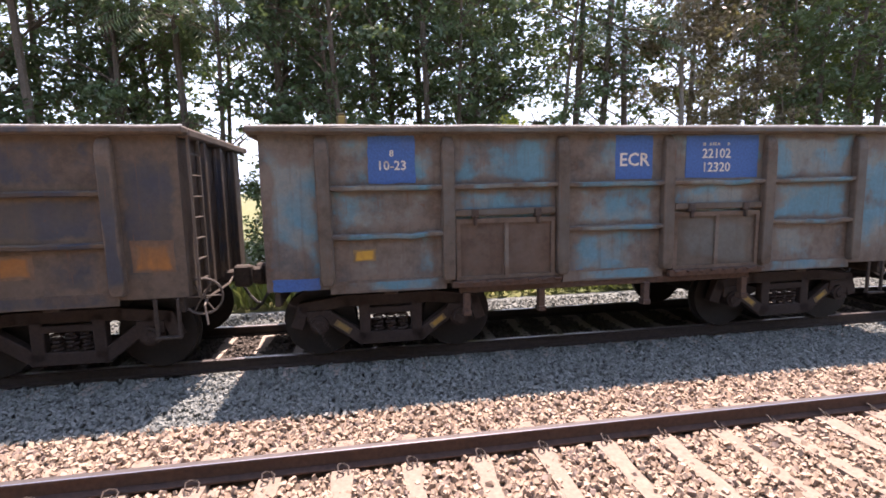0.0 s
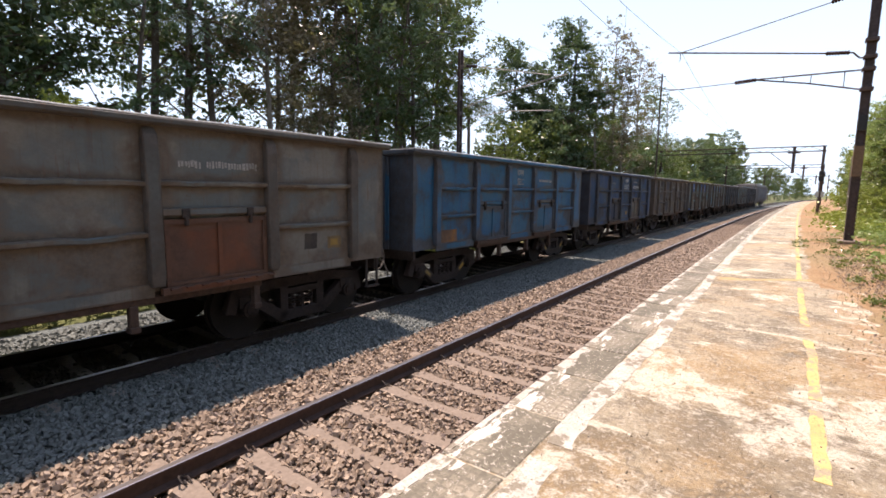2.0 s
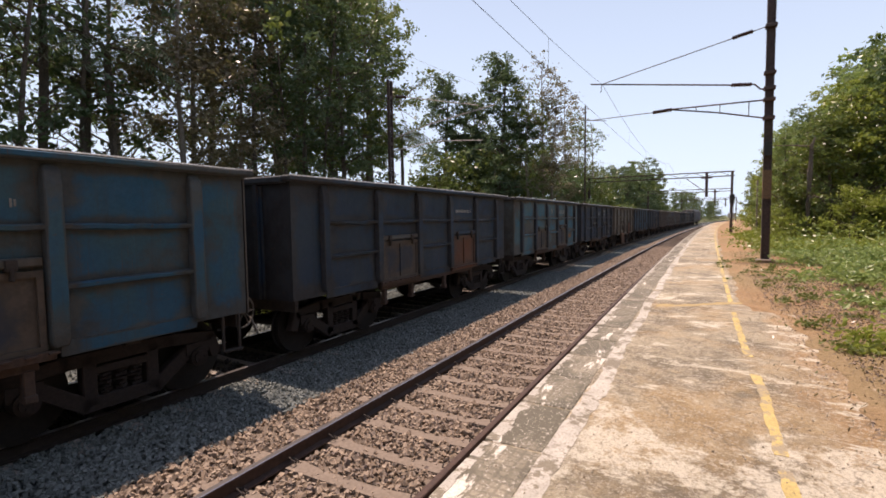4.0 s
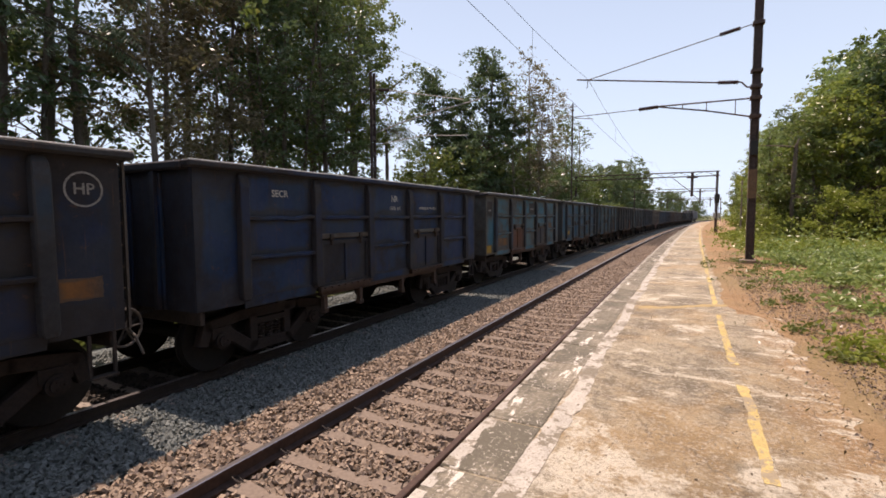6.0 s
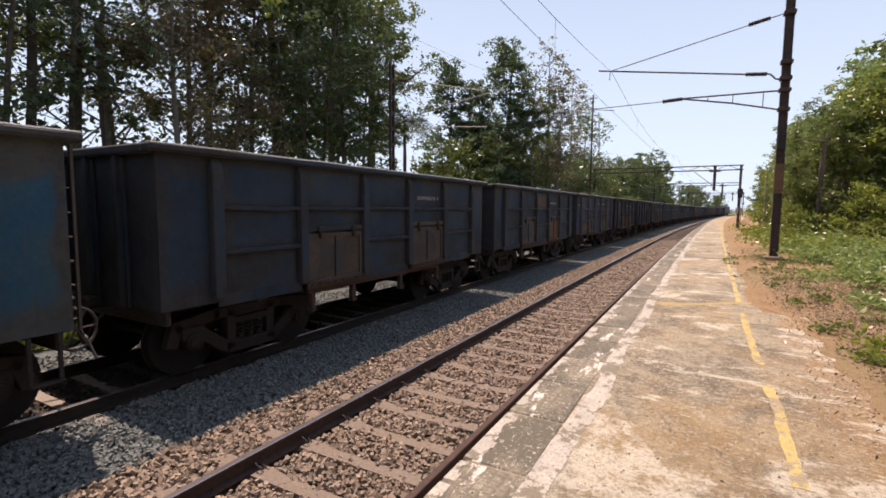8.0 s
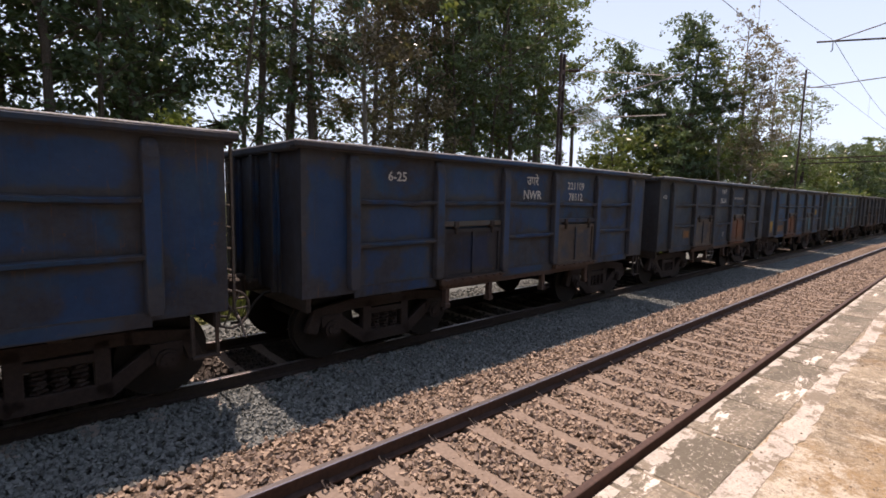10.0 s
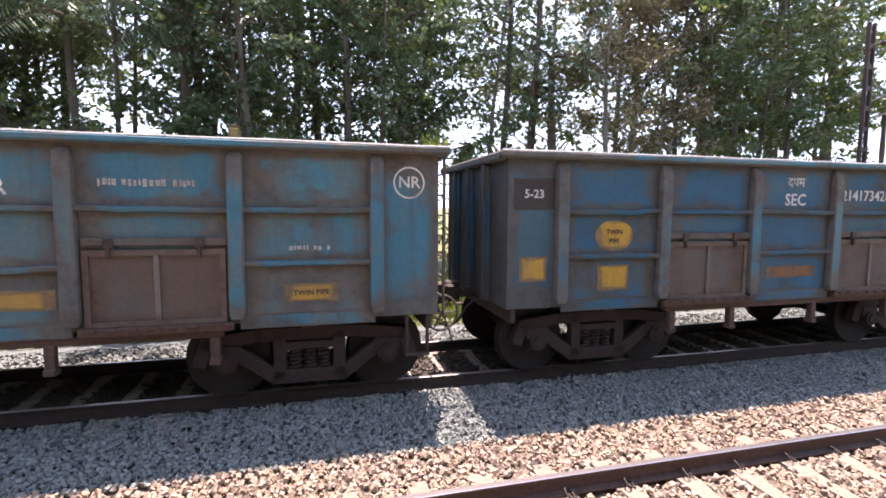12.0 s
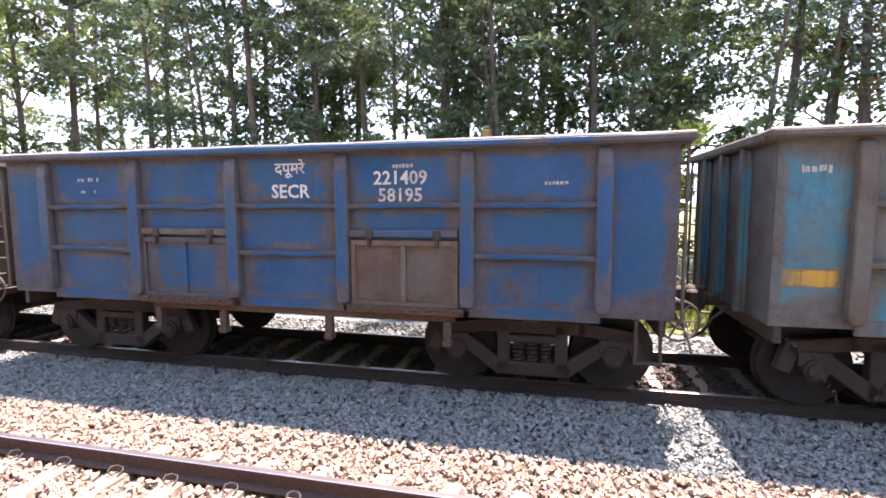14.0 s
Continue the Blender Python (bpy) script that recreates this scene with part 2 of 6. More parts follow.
def platform_mat():
    """Old cement floor: grey-brown, pale worn cement skins with ragged edges, ochre dust, dark grit and hairline cracks."""
    n = Net("worn_platform_cement", 0.9)
    at = n.where(False)
    across = n.where(False, (1.15, 0.75, 1.0))
    tone = n.mix(n.ramp(n.noise(at, 1.1, 14.0, 0.8), 0.44, 0.54), (0.15, 0.122, 0.084), (0.335, 0.28, 0.197))
    tone = n.mix(n.ramp(n.noise(at, 0.45, 10.0, 0.68), 0.5, 0.6, 0.0, 0.6), tone, (0.38, 0.245, 0.112))
    side = n.node("ShaderNodeSeparateXYZ")
    n.link(at, side.inputs[0])
    blown = n.node("ShaderNodeMath")
    blown.operation = "MULTIPLY_ADD"
    blown.inputs[1].default_value = 3.0
    n.link(n.noise(at, 0.9, 12.0, 0.7), blown.inputs[0])
    n.link(side.outputs["Y"], blown.inputs[2])
    tone = n.mix(n.ramp(blown.outputs[0], -2.35, -2.75, 0.0, 0.75), tone, (0.336, 0.2, 0.092))
    tone = n.mix(n.ramp(n.noise(across, 0.6, 13.0, 0.72), 0.54, 0.6, 0.0, 0.6), tone, (0.168, 0.136, 0.096))
    broken = n.ramp(n.noise(at, 4.0, 13.0, 0.8), 0.44, 0.52)
    skin = n.ramp(n.noise(across, 0.45, 15.0, 0.7), 0.545, 0.57, 0.0, 0.85)
    tone = n.mix(n.times(skin, broken), tone, (0.62, 0.56, 0.455))
    scuff = n.ramp(n.noise(n.where(False, (3.0, 0.9, 1.0)), 1.0, 14.0, 0.72), 0.56, 0.58, 0.0, 0.9)
    tone = n.mix(n.times(scuff, broken), tone, (0.575, 0.512, 0.405))
    crack = n.node("ShaderNodeTexVoronoi", Scale=0.4)
    crack.feature = "DISTANCE_TO_EDGE"
    bent = n.node("ShaderNodeVectorMath")
    bent.operation = "ADD"
    n.link(at, bent.inputs[0])
    wob = n.node("ShaderNodeTexNoise", Scale=2.5, Detail=6.0)
    n.link(at, wob.inputs["Vector"])
    n.link(wob.outputs["Color"], bent.inputs[1])
    n.link(bent.outputs[0], crack.inputs["Vector"])
    tone = n.mix(n.ramp(crack.outputs["Distance"], 0.0, 0.008, 0.6, 0.0), tone, (0.08, 0.064, 0.048))
    tone = n.mix(n.ramp(n.noise(at, 40.0, 6.0, 0.8), 0.5, 0.58, 0.0, 0.5), tone, (0.115, 0.09, 0.064))
    n.colour(n.mix(n.ramp(n.noise(at, 28.0, 7.0, 0.8), 0.53, 0.59, 0.0, 0.55), tone, (0.56, 0.5, 0.415)))
    n.bump(n.noise(at, 18.0, 12.0, 0.84), 0.9, 0.025)
    return n.mat


def worn_paint(name, colour, under, keep_share, scale):
    """Paint that has flaked off in ragged patches and lets the cement show."""
    n = Net(name, 0.9)
    at = n.where(False)
    tone = n.mix(n.ramp(n.noise(at, 5.0, 8.0, 0.7), 0.35, 0.65), tuple(c * 0.72 for c in colour), colour)
    flake = n.noise(at, scale, 14.0, 0.76)
    edge = 0.36 + 0.24 * keep_share
    tone = n.mix(n.ramp(flake, edge, edge + 0.02), tone, under)
    n.colour(n.mix(n.ramp(n.noise(at, 45.0, 7.0, 0.82), 0.52, 0.6, 0.0, 0.55), tone, tuple(c * 0.5 for c in under)))
    n.bump(n.noise(at, 30.0, 9.0, 0.8), 0.6, 0.01)
    return n.mat


def leaf_mat(name, a, b, c, passing=0.45):
    """Leaves that let light through; each has its own green."""
    n = Net(name, 0.3)
    g = n.node("ShaderNodeNewGeometry")
    info = n.node("ShaderNodeObjectInfo")
    tone = n.mix(n.ramp(g.outputs["Random Per Island"], 0.0, 0.75), a, b)
    tone = n.mix(n.ramp(g.outputs["Random Per Island"], 0.9, 1.0, 0.0, 0.8), tone, c)
    tone = n.mix(n.ramp(info.outputs["Random"], 0.0, 1.0, 0.0, 0.35), tone, tuple(x * 0.55 for x in a))
    n.colour(tone)
    see = n.node("ShaderNodeBsdfTranslucent")
    bright = n.mix(0.4, tone, (0.16, 0.22, 0.05))
    n.link(bright, see.inputs["Color"])
    both = n.node("ShaderNodeMixShader")
    both.inputs[0].default_value = passing
    n.link(n.bsdf.outputs[0], both.inputs[1])
    n.link(see.outputs[0], both.inputs[2])
    n.link(both.outputs[0], n.out.inputs[0])
    return n.mat


leaf_dark = leaf_mat("dark_green_leaves", (0.058, 0.1, 0.055), (0.105, 0.168, 0.08), (0.17, 0.18, 0.1), 0.36)
leaf_mid = leaf_mat("green_leaves", (0.075, 0.125, 0.05), (0.13, 0.19, 0.078), (0.21, 0.2, 0.1), 0.4)
leaf_light = leaf_mat("yellow_green_leaves", (0.1, 0.15, 0.035), (0.17, 0.205, 0.055), (0.26, 0.21, 0.08), 0.42)
leaf_dry = leaf_mat("dry_brown_leaves", (0.17, 0.125, 0.075), (0.28, 0.21, 0.13), (0.12, 0.14, 0.05), 0.36)
leaf_litter = leaf_mat("dark_leaf_litter", (0.07, 0.04, 0.025), (0.16, 0.085, 0.045), (0.2, 0.15, 0.08), 0.15)
leaf_bright = leaf_mat("bright_yellow_green_leaves", (0.2, 0.25, 0.04), (0.32, 0.36, 0.07), (0.4, 0.38, 0.1), 0.5)
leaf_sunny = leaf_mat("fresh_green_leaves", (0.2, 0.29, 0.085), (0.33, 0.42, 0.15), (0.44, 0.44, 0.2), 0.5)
grass_mat = leaf_mat("grass_blades", (0.09, 0.12, 0.03), (0.17, 0.19, 0.05), (0.3, 0.25, 0.1), 0.4)
soil, ground_green, cement = soil_mat(), ground_mat(), platform_mat()
joint_earth = plain("pale_ochre_earth", (0.353, 0.26, 0.126), 0.95, 0.0, 0.3, 6.0, (0.168, 0.143, 0.0672), 0.7, 0.6)
edge_white = worn_paint("worn_white_edge", (0.504, 0.462, 0.403), (0.202, 0.172, 0.13), 0.68, 2.6)
line_yellow = worn_paint("worn_yellow_line", (0.56, 0.42, 0.165), (0.302, 0.244, 0.168), 0.68, 3.0)

# ---- building helpers ----
MESHES = {}


def boxes(key, spans, bevel=0.0):
    """One mesh of boxes (x0, x1, y0, y1, z0, z1), made once and shared."""
    if key in MESHES:
        return MESHES[key]
    bm = bmesh.new()
    for x0, x1, y0, y1, z0, z1 in spans:
        bmesh.ops.create_cube(bm, size=1.0, matrix=Matrix.Translation(((x0 + x1) / 2, (y0 + y1) / 2, (z0 + z1) / 2)) @ Matrix.Diagonal((x1 - x0, y1 - y0, z1 - z0, 1)))
    if bevel:
        bmesh.ops.bevel(bm, geom=list(bm.edges), offset=bevel, segments=1, affect="EDGES", clamp_overlap=True)
    return keep(key, bm)


def keep(key, bm):
    me = bpy.data.meshes.new(key)
    bm.to_mesh(me)
    bm.free()
    MESHES[key] = me
    return me


def tube(bm, points, radii, sides=8, closed=False):
    """A tube along points."""
    rings = []
    pts = [Vector(p) for p in points]
    for i, p in enumerate(pts):
        way = (pts[min(i + 1, len(pts) - 1)] - pts[max(i - 1, 0)]).normalized()
        if closed:
            way = (pts[(i + 1) % len(pts)] - pts[i - 1]).normalized()
        turn = way.to_track_quat("Z", "Y")
        r = radii[i] if isinstance(radii, (list, tuple)) else radii
        rings.append([bm.verts.new(p + turn @ Vector((r * math.cos(a), r * math.sin(a), 0))) for a in (2 * math.pi * k / sides for k in range(sides))])
    for i in range(len(rings) if closed else len(rings) - 1):
        a, b = rings[i], rings[(i + 1) % len(rings)]
        for k in range(sides):
            bm.faces.new((a[k], a[(k + 1) % sides], b[(k + 1) % sides], b[k]))
    if not closed:
        bm.faces.new(rings[0][::-1])
        bm.faces.new(rings[-1])


def disc(bm, centre, axis, radius, depth, sides=24):
    turn = Vector(axis).to_track_quat("Z", "Y").to_matrix().to_4x4()
    bmesh.ops.create_cone(bm, cap_ends=True, segments=sides, radius1=radius, radius2=radius, depth=depth, matrix=Matrix.Translation(centre) @ turn)


def put(name, me, material, parent=None, m=None, label=""):
    """Places a shared mesh as an object with a material of its own."""
    if not me.materials:
        me.materials.append(material)
    ob = new(name, me)
    if ob.material_slots[0].material != material:
        ob.material_slots[0].link = "OBJECT"
        ob.material_slots[0].material = material
    if parent is not None:
        ob.parent = parent
    if m is not None:
        ob.matrix_basis = m
    if label:
        ob["label"] = label
    return ob


def pydata(name, verts, faces, material):
    me = bpy.data.meshes.new(name)
    me.from_pydata(verts, [], faces)
    me.materials.append(material)
    return me


def quads(name, verts, count, per, faces, material):
    """A mesh of many alike pieces: count pieces of per vertices, with the given faces, out of numpy arrays."""
    me = bpy.data.meshes.new(name)
    faces = np.asarray(faces)
    loops = (faces[None] + per * np.arange(count)[:, None, None]).reshape(-1)
    n_faces, size = count * len(faces), faces.shape[1]
    me.vertices.add(len(verts))
    me.vertices.foreach_set("co", np.asarray(verts, np.float32).ravel())
    me.loops.add(len(loops))
    me.loops.foreach_set("vertex_index", loops.astype(np.int32))
    me.polygons.add(n_faces)
    me.polygons.foreach_set("loop_start", (np.arange(n_faces) * size).astype(np.int32))
    me.update(calc_edges=True)
    me.shade_flat()
    me.materials.append(material)
    return me


# ---- the line's geometry: straight at first, a wide right-hand curve ahead ----
RADIUS = 1900.0
BEND = 10.0
TRAIN_Y = 4.545


def along(s, y, z=0.0):
    """A point s metres along the line, y metres to the side, and the heading there in degrees."""
    if s <= BEND:
        return Vector((s, y, z)), 0.0
    a = (s - BEND) / RADIUS
    r = RADIUS + y
    return Vector((BEND + r * math.sin(a), y - r * (1 - math.cos(a)), z)), -math.degrees(a)


def line_pose(s, y, z=0.0):
    p, turn = along(s, y, z)
    return pose(p.x, p.y, p.z, 0, 0, turn)


def stations(a, b, step):
    n = max(2, int(math.ceil((b - a) / step)) + 1)
    return [a + (b - a) * i / (n - 1) for i in range(n)]


def sweep(name, profile, a, b, material, step=3.0, closed=True):
    """A profile of (y, z) swept along the line."""
    ss = stations(a, b, step)
    verts, faces, n = [], [], len(profile)
    for s in ss:
        verts += [tuple(along(s, y, z)[0]) for y, z in profile]
    for i in range(len(ss) - 1):
        for k in range(n if closed else n - 1):
            j = (k + 1) % n
            faces.append((i * n + k, (i + 1) * n + k, (i + 1) * n + j, i * n + j))
    if closed:
        faces += [tuple(range(n)), tuple(range((len(ss) - 1) * n, len(ss) * n))[::-1]]
    return pydata(name, verts, faces, material)

# ---- ground and line ----
PROFILE = [(-1300, 1.5), (-300, 0.9), (-80, 0.6), (-30, 0.62), (-12, 0.66), (-7, 0.63), (-3.6, 0.655), (-2.4, 0.64), (-2.38, -0.62), (0, -0.62), (8.4, -0.62), (10.5, -0.5), (14, -0.1), (22, 0.1), (60, 0.2), (300, 0.5), (1400, 2.0)]
ground = new("ground", sweep("ground", PROFILE, -500, 1100, soil, 20.0, closed=False))
ground.data.materials.append(ground_green)
for i, poly in enumerate(ground.data.polygons):
    poly.material_index = 1 if i % (len(PROFILE) - 1) >= 9 or i % (len(PROFILE) - 1) < 3 else 0
tagged(ground, "orange laterite soil and rough green ground beside the line", "ground", kind="structure")

near_bed = new("track_bed", sweep("track_bed", [(-1.5, -0.62), (2.1, -0.62), (1.98, -0.235), (-1.5, -0.235)], -60, 420, bed_brown))
tagged(near_bed, "brown crushed-stone bed of the empty near track", "track bed", kind="structure")
far_bed = new("track_bed", sweep("track_bed", [(1.99, -0.615), (9.0, -0.615), (6.9, -0.235), (5.6, -0.235), (3.8, -0.235), (1.99, -0.235)], -60, 420, bed_grey))
far_bed.data.materials.append(bed_dark)
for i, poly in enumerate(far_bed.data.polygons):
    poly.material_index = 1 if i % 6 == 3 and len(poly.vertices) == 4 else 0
tagged(far_bed, "grey crushed-stone bed under the goods train", "track bed", kind="structure")

RAIL = [(-0.075, -0.172), (0.075, -0.172), (0.075, -0.158), (0.012, -0.138), (0.010, -0.045), (0.036, -0.032), (0.036, -0.006), (0.028, 0.0), (-0.028, 0.0), (-0.036, -0.006), (-0.036, -0.032), (-0.010, -0.045), (-0.012, -0.138), (-0.075, -0.158)]


def build_rail(y, bed):
    me = sweep("rail", [(y + a, b) for a, b in RAIL], -60, 420, rail_side if y < 1 else dark_rail)
    me.materials.append(rail_head)
    for i, poly in enumerate(me.polygons[: len(me.polygons) - 2]):
        if i % len(RAIL) in ((6, 7, 8) if y > 0 else ()):
            poly.material_index = 1
    ob = new("rail", me)
    ob.parent = bed
    ob["label"] = "rust-brown steel rail with a polished running surface"


for rail_y, bed in ((-0.874, near_bed), (0.874, near_bed), (TRAIN_Y - 0.874, far_bed), (TRAIN_Y + 0.874, far_bed)):
    build_rail(rail_y, bed)

SLEEPER_STEP = 0.637
SLEEPER_FIRST = 3.54 - 21 * SLEEPER_STEP


def sleeper_mesh():
    bm = bmesh.new()
    ring = []
    for y, w, z in ((-1.375, 0.09, -0.19), (-0.7, 0.1, -0.172), (-0.35, 0.08, -0.192), (0.35, 0.08, -0.192), (0.7, 0.1, -0.172), (1.375, 0.09, -0.19)):
        ring.append([bm.verts.new((a * w * k, y, h)) for a, k, h in ((-1, 1.25, -0.4), (1, 1.25, -0.4), (1, 1.0, z), (-1, 1.0, z))])
    for a, b in zip(ring, ring[1:]):
        for k in range(4):
            bm.faces.new((a[k], a[(k + 1) % 4], b[(k + 1) % 4], b[k]))
    bm.faces.new(ring[0])
    bm.faces.new(ring[-1][::-1])
    bmesh.ops.recalc_face_normals(bm, faces=bm.faces)
    return keep("sleeper", bm)


def clip_mesh():
    """A bent spring clip that holds the rail's foot."""
    bm = bmesh.new()
    tube(bm, [(-0.05, 0.15, -0.165), (-0.05, 0.08, -0.135), (-0.02, 0.055, -0.12), (0.02, 0.07, -0.1), (0.045, 0.12, -0.09), (0.04, 0.165, -0.12), (0.0, 0.16, -0.15), (-0.01, 0.1, -0.145)], 0.009, 5)
    return keep("rail_clip", bm)


def lay_sleepers(bed, y, first, count, clips, material):
    for i in range(count):
        s = first + i * SLEEPER_STEP
        wobble = 0.012 * math.sin(i * 12.9)
        slab = put("sleeper", sleeper_mesh() if "sleeper" not in MESHES else MESHES["sleeper"], material, bed, line_pose(s + wobble, y) @ pose(0, wobble * 2, 0.004 * math.sin(i * 7.7), 0, 0, 40 * wobble))
        if i < clips:
            for yr, turn in ((0.874, 180), (-0.874, 0), (0.874, 0)):
                put("rail_clip", clip_mesh() if "rail_clip" not in MESHES else MESHES["rail_clip"], iron, slab, pose(0.01 * math.sin(i * 3.1), yr, 0, 0, 0, turn))


lay_sleepers(near_bed, 0.0, SLEEPER_FIRST, 240, 52, concrete)
lay_sleepers(far_bed, TRAIN_Y, SLEEPER_FIRST - 0.2, 150, 0, train_concrete)


def scatter_stones(name, region, density, size, material, gap_tracks, seed, height=-0.212):
    """Loose crushed stones, each a dented eight-cornered lump, kept off the rails and the sleepers' tops."""
    rng = np.random.default_rng(seed)
    x0, x1, y0, y1 = region
    n = int((x1 - x0) * (y1 - y0) * density)
    c = np.c_[rng.uniform(x0, x1, n), rng.uniform(y0, y1, n), rng.normal(height, 0.17 * size, n)]
    hold = np.ones(n, bool)
    for y, first in gap_tracks:
        off = (c[:, 0] - first + SLEEPER_STEP / 2) % SLEEPER_STEP - SLEEPER_STEP / 2
        on_sleeper = (np.abs(off) < 0.08) & (np.abs(c[:, 1] - y) < 1.37)
        on_rail = np.abs(np.abs(c[:, 1] - y) - 0.874) < 0.1
        hold &= ~(on_rail | (on_sleeper & (rng.random(n) > 0.2)))
    c = c[hold]
    n = len(c)
    cube = np.array([(-1, -1, -1), (1, -1, -1), (1, 1, -1), (-1, 1, -1), (-1, -1, 1), (1, -1, 1), (1, 1, 1), (-1, 1, 1)], float)
    shape = cube[None] * rng.uniform(0.45, 1.0, (n, 8, 3)) * rng.uniform(0.55, 1.15, (n, 1, 3)) * size * rng.uniform(0.55, 1.15, (n, 1, 1)) * 0.5
    q = rng.normal(size=(n, 4))
    q /= np.linalg.norm(q, axis=1, keepdims=True)
    w, x, y, z = q.T
    turn = np.stack([1 - 2 * (y * y + z * z), 2 * (x * y - w * z), 2 * (x * z + w * y), 2 * (x * y + w * z), 1 - 2 * (x * x + z * z), 2 * (y * z - w * x), 2 * (x * z - w * y), 2 * (y * z + w * x), 1 - 2 * (x * x + y * y)], -1).reshape(n, 3, 3)
    bend = np.where(c[:, 0] > BEND, (c[:, 0] - BEND) ** 2 / (2 * RADIUS), 0)
    c[:, 1] -= bend
    verts = np.einsum("nij,nkj->nki", turn, shape) + c[:, None]
    me = quads(name, verts.reshape(-1, 3), n, 8, [(0, 3, 2, 1), (4, 5, 6, 7), (0, 1, 5, 4), (1, 2, 6, 5), (2, 3, 7, 6), (3, 0, 4, 7)], material)
    return new(name, me)


TRACKS = ((0.0, SLEEPER_FIRST), (TRAIN_Y, SLEEPER_FIRST - 0.2))
tagged(scatter_stones("ballast", (-7, 20, -1.46, 2.02), 520, 0.066, stone_brown, TRACKS, 3, -0.2), "loose brown crushed stones round the near track", "ballast", kind="stuff")
tagged(scatter_stones("ballast", (20, 46, -1.46, 2.02), 230, 0.09, stone_brown, TRACKS, 13, -0.205), "loose brown crushed stones far along the near track", "ballast", kind="stuff")
tagged(scatter_stones("ballast", (-9, 24, 1.95, 3.58), 780, 0.056, stone_grey, TRACKS[:1], 4, -0.19), "loose grey crushed stones between the two tracks", "ballast", kind="stuff")
tagged(scatter_stones("ballast", (-12, 20, 3.8, 5.6), 260, 0.075, stone_dark, TRACKS, 5), "dark brown crushed stones under the train", "ballast", kind="stuff")
tagged(scatter_stones("ballast", (-14, 22, 5.6, 7.0), 190, 0.085, stone_grey, TRACKS, 8), "loose grey crushed stones beyond the train", "ballast", kind="stuff")

# ---- platform ----
platform = new("platform", sweep("platform", [(-1.55, -0.7), (-1.55, 0.66), (-3.85, 0.66), (-3.85, -0.7)], -40, 150, cement, 2.0))
apron = new("platform_apron", sweep("platform_apron", [(-3.85, -0.3), (-3.85, 0.66), (-4.46, 0.658), (-4.46, -0.3)], -40, 11.6, cement, 2.0))
apron.parent = platform
tagged(platform, "low station platform of worn grey and ochre cement", "platform", kind="structure")


def ragged_strip(name, middle, width, s0, s1, z, material, seed, parent, thick=0.003, worn=0.0):
    """A painted or worn strip with uneven edges; where it is worn away it breaks into flakes."""
    rng = random.Random(seed)
    step = 0.12
    bm = bmesh.new()
    last = None
    for i in range(int((s1 - s0) / step) + 1):
        s = s0 + i * step
        if rng.random() < worn:
            last = None
            continue
        y = middle(s)
        a, b = y + width * (0.5 + rng.uniform(-0.13, 0.13)), y - width * (0.5 + rng.uniform(-0.13, 0.13))
        pair = [bm.verts.new(along(s, v, z)[0]) for v in (a, b)]
        if last:
            bm.faces.new((last[1], pair[1], pair[0], last[0]))
        last = pair
    bm.verts.ensure_lookup_table()
    bmesh.ops.delete(bm, geom=[v for v in bm.verts if not v.link_faces], context="VERTS")
    grown = bmesh.ops.extrude_face_region(bm, geom=list(bm.faces))
    bmesh.ops.translate(bm, vec=(0, 0, thick), verts=[v for v in grown["geom"] if isinstance(v, bmesh.types.BMVert)])
    bmesh.ops.recalc_face_normals(bm, faces=bm.faces)
    me = bpy.data.meshes.new(name)
    bm.to_mesh(me)
    bm.free()
    return put(name, me, material, parent)


YELLOW = ((-20, -3.58), (5, -3.55), (6.7, -3.58), (9, -3.54), (13, -3.55), (26, -3.6), (150, -3.5))


def yellow_y(s):
    return float(np.interp(s, *zip(*YELLOW)))


for a, b, worn in ((-6.0, 7.45, 0.03), (8.2, 11.4, 0.02), (12.4, 33.0, 0.01), (33.2, 140.0, 0.02)):
    ragged_strip("painted_line", yellow_y, 0.088, a, b, 0.6605, line_yellow, int(a * 7 + 90), platform, worn=worn)["label"] = "worn yellow safety line"
ragged_strip("white_strip", lambda s: -2.09 + 0.025 * math.sin(s * 1.7), 0.17, -8, 120, 0.6605, edge_white, 5, platform, worn=0.02)["label"] = "worn white strip along the coping"


def soil_drift():
    """Soil that has washed over the platform's back edge, with a ragged rim."""
    bm = bmesh.new()
    last = None
    for i in range(int(150 / 0.07)):
        s = -12 + i * 0.07
        reach = 0.1 + 0.16 * noise.noise((s * 0.35, 3.0, 0.0)) + 0.14 * noise.noise((s * 1.6, 7.0, 0.0)) + 0.09 * noise.noise((s * 5.0, 1.0, 0.0)) + 0.06 * noise.noise((s * 13.0, 4.0, 0.0))
        back = float(np.interp(s, (11.0, 12.3), (-4.45, -3.85)))
        row = [bm.verts.new(along(s, y, z)[0]) for y, z in ((back - 0.35, 0.62), (back - 0.05, 0.668), (back + 0.5 * max(0.02, reach), 0.667), (back + max(0.04, reach), 0.6615))]
        if last:
            for k in range(3):
                bm.faces.new((last[k], row[k], row[k + 1], last[k + 1]))
        last = row
    bmesh.ops.recalc_face_normals(bm, faces=bm.faces)
    drift = new("soil_drift", keep("soil_drift", bm))
    drift.data.materials.append(soil)
    tagged(drift, "orange soil washed over the back of the platform", "soil", kind="stuff")


soil_drift()

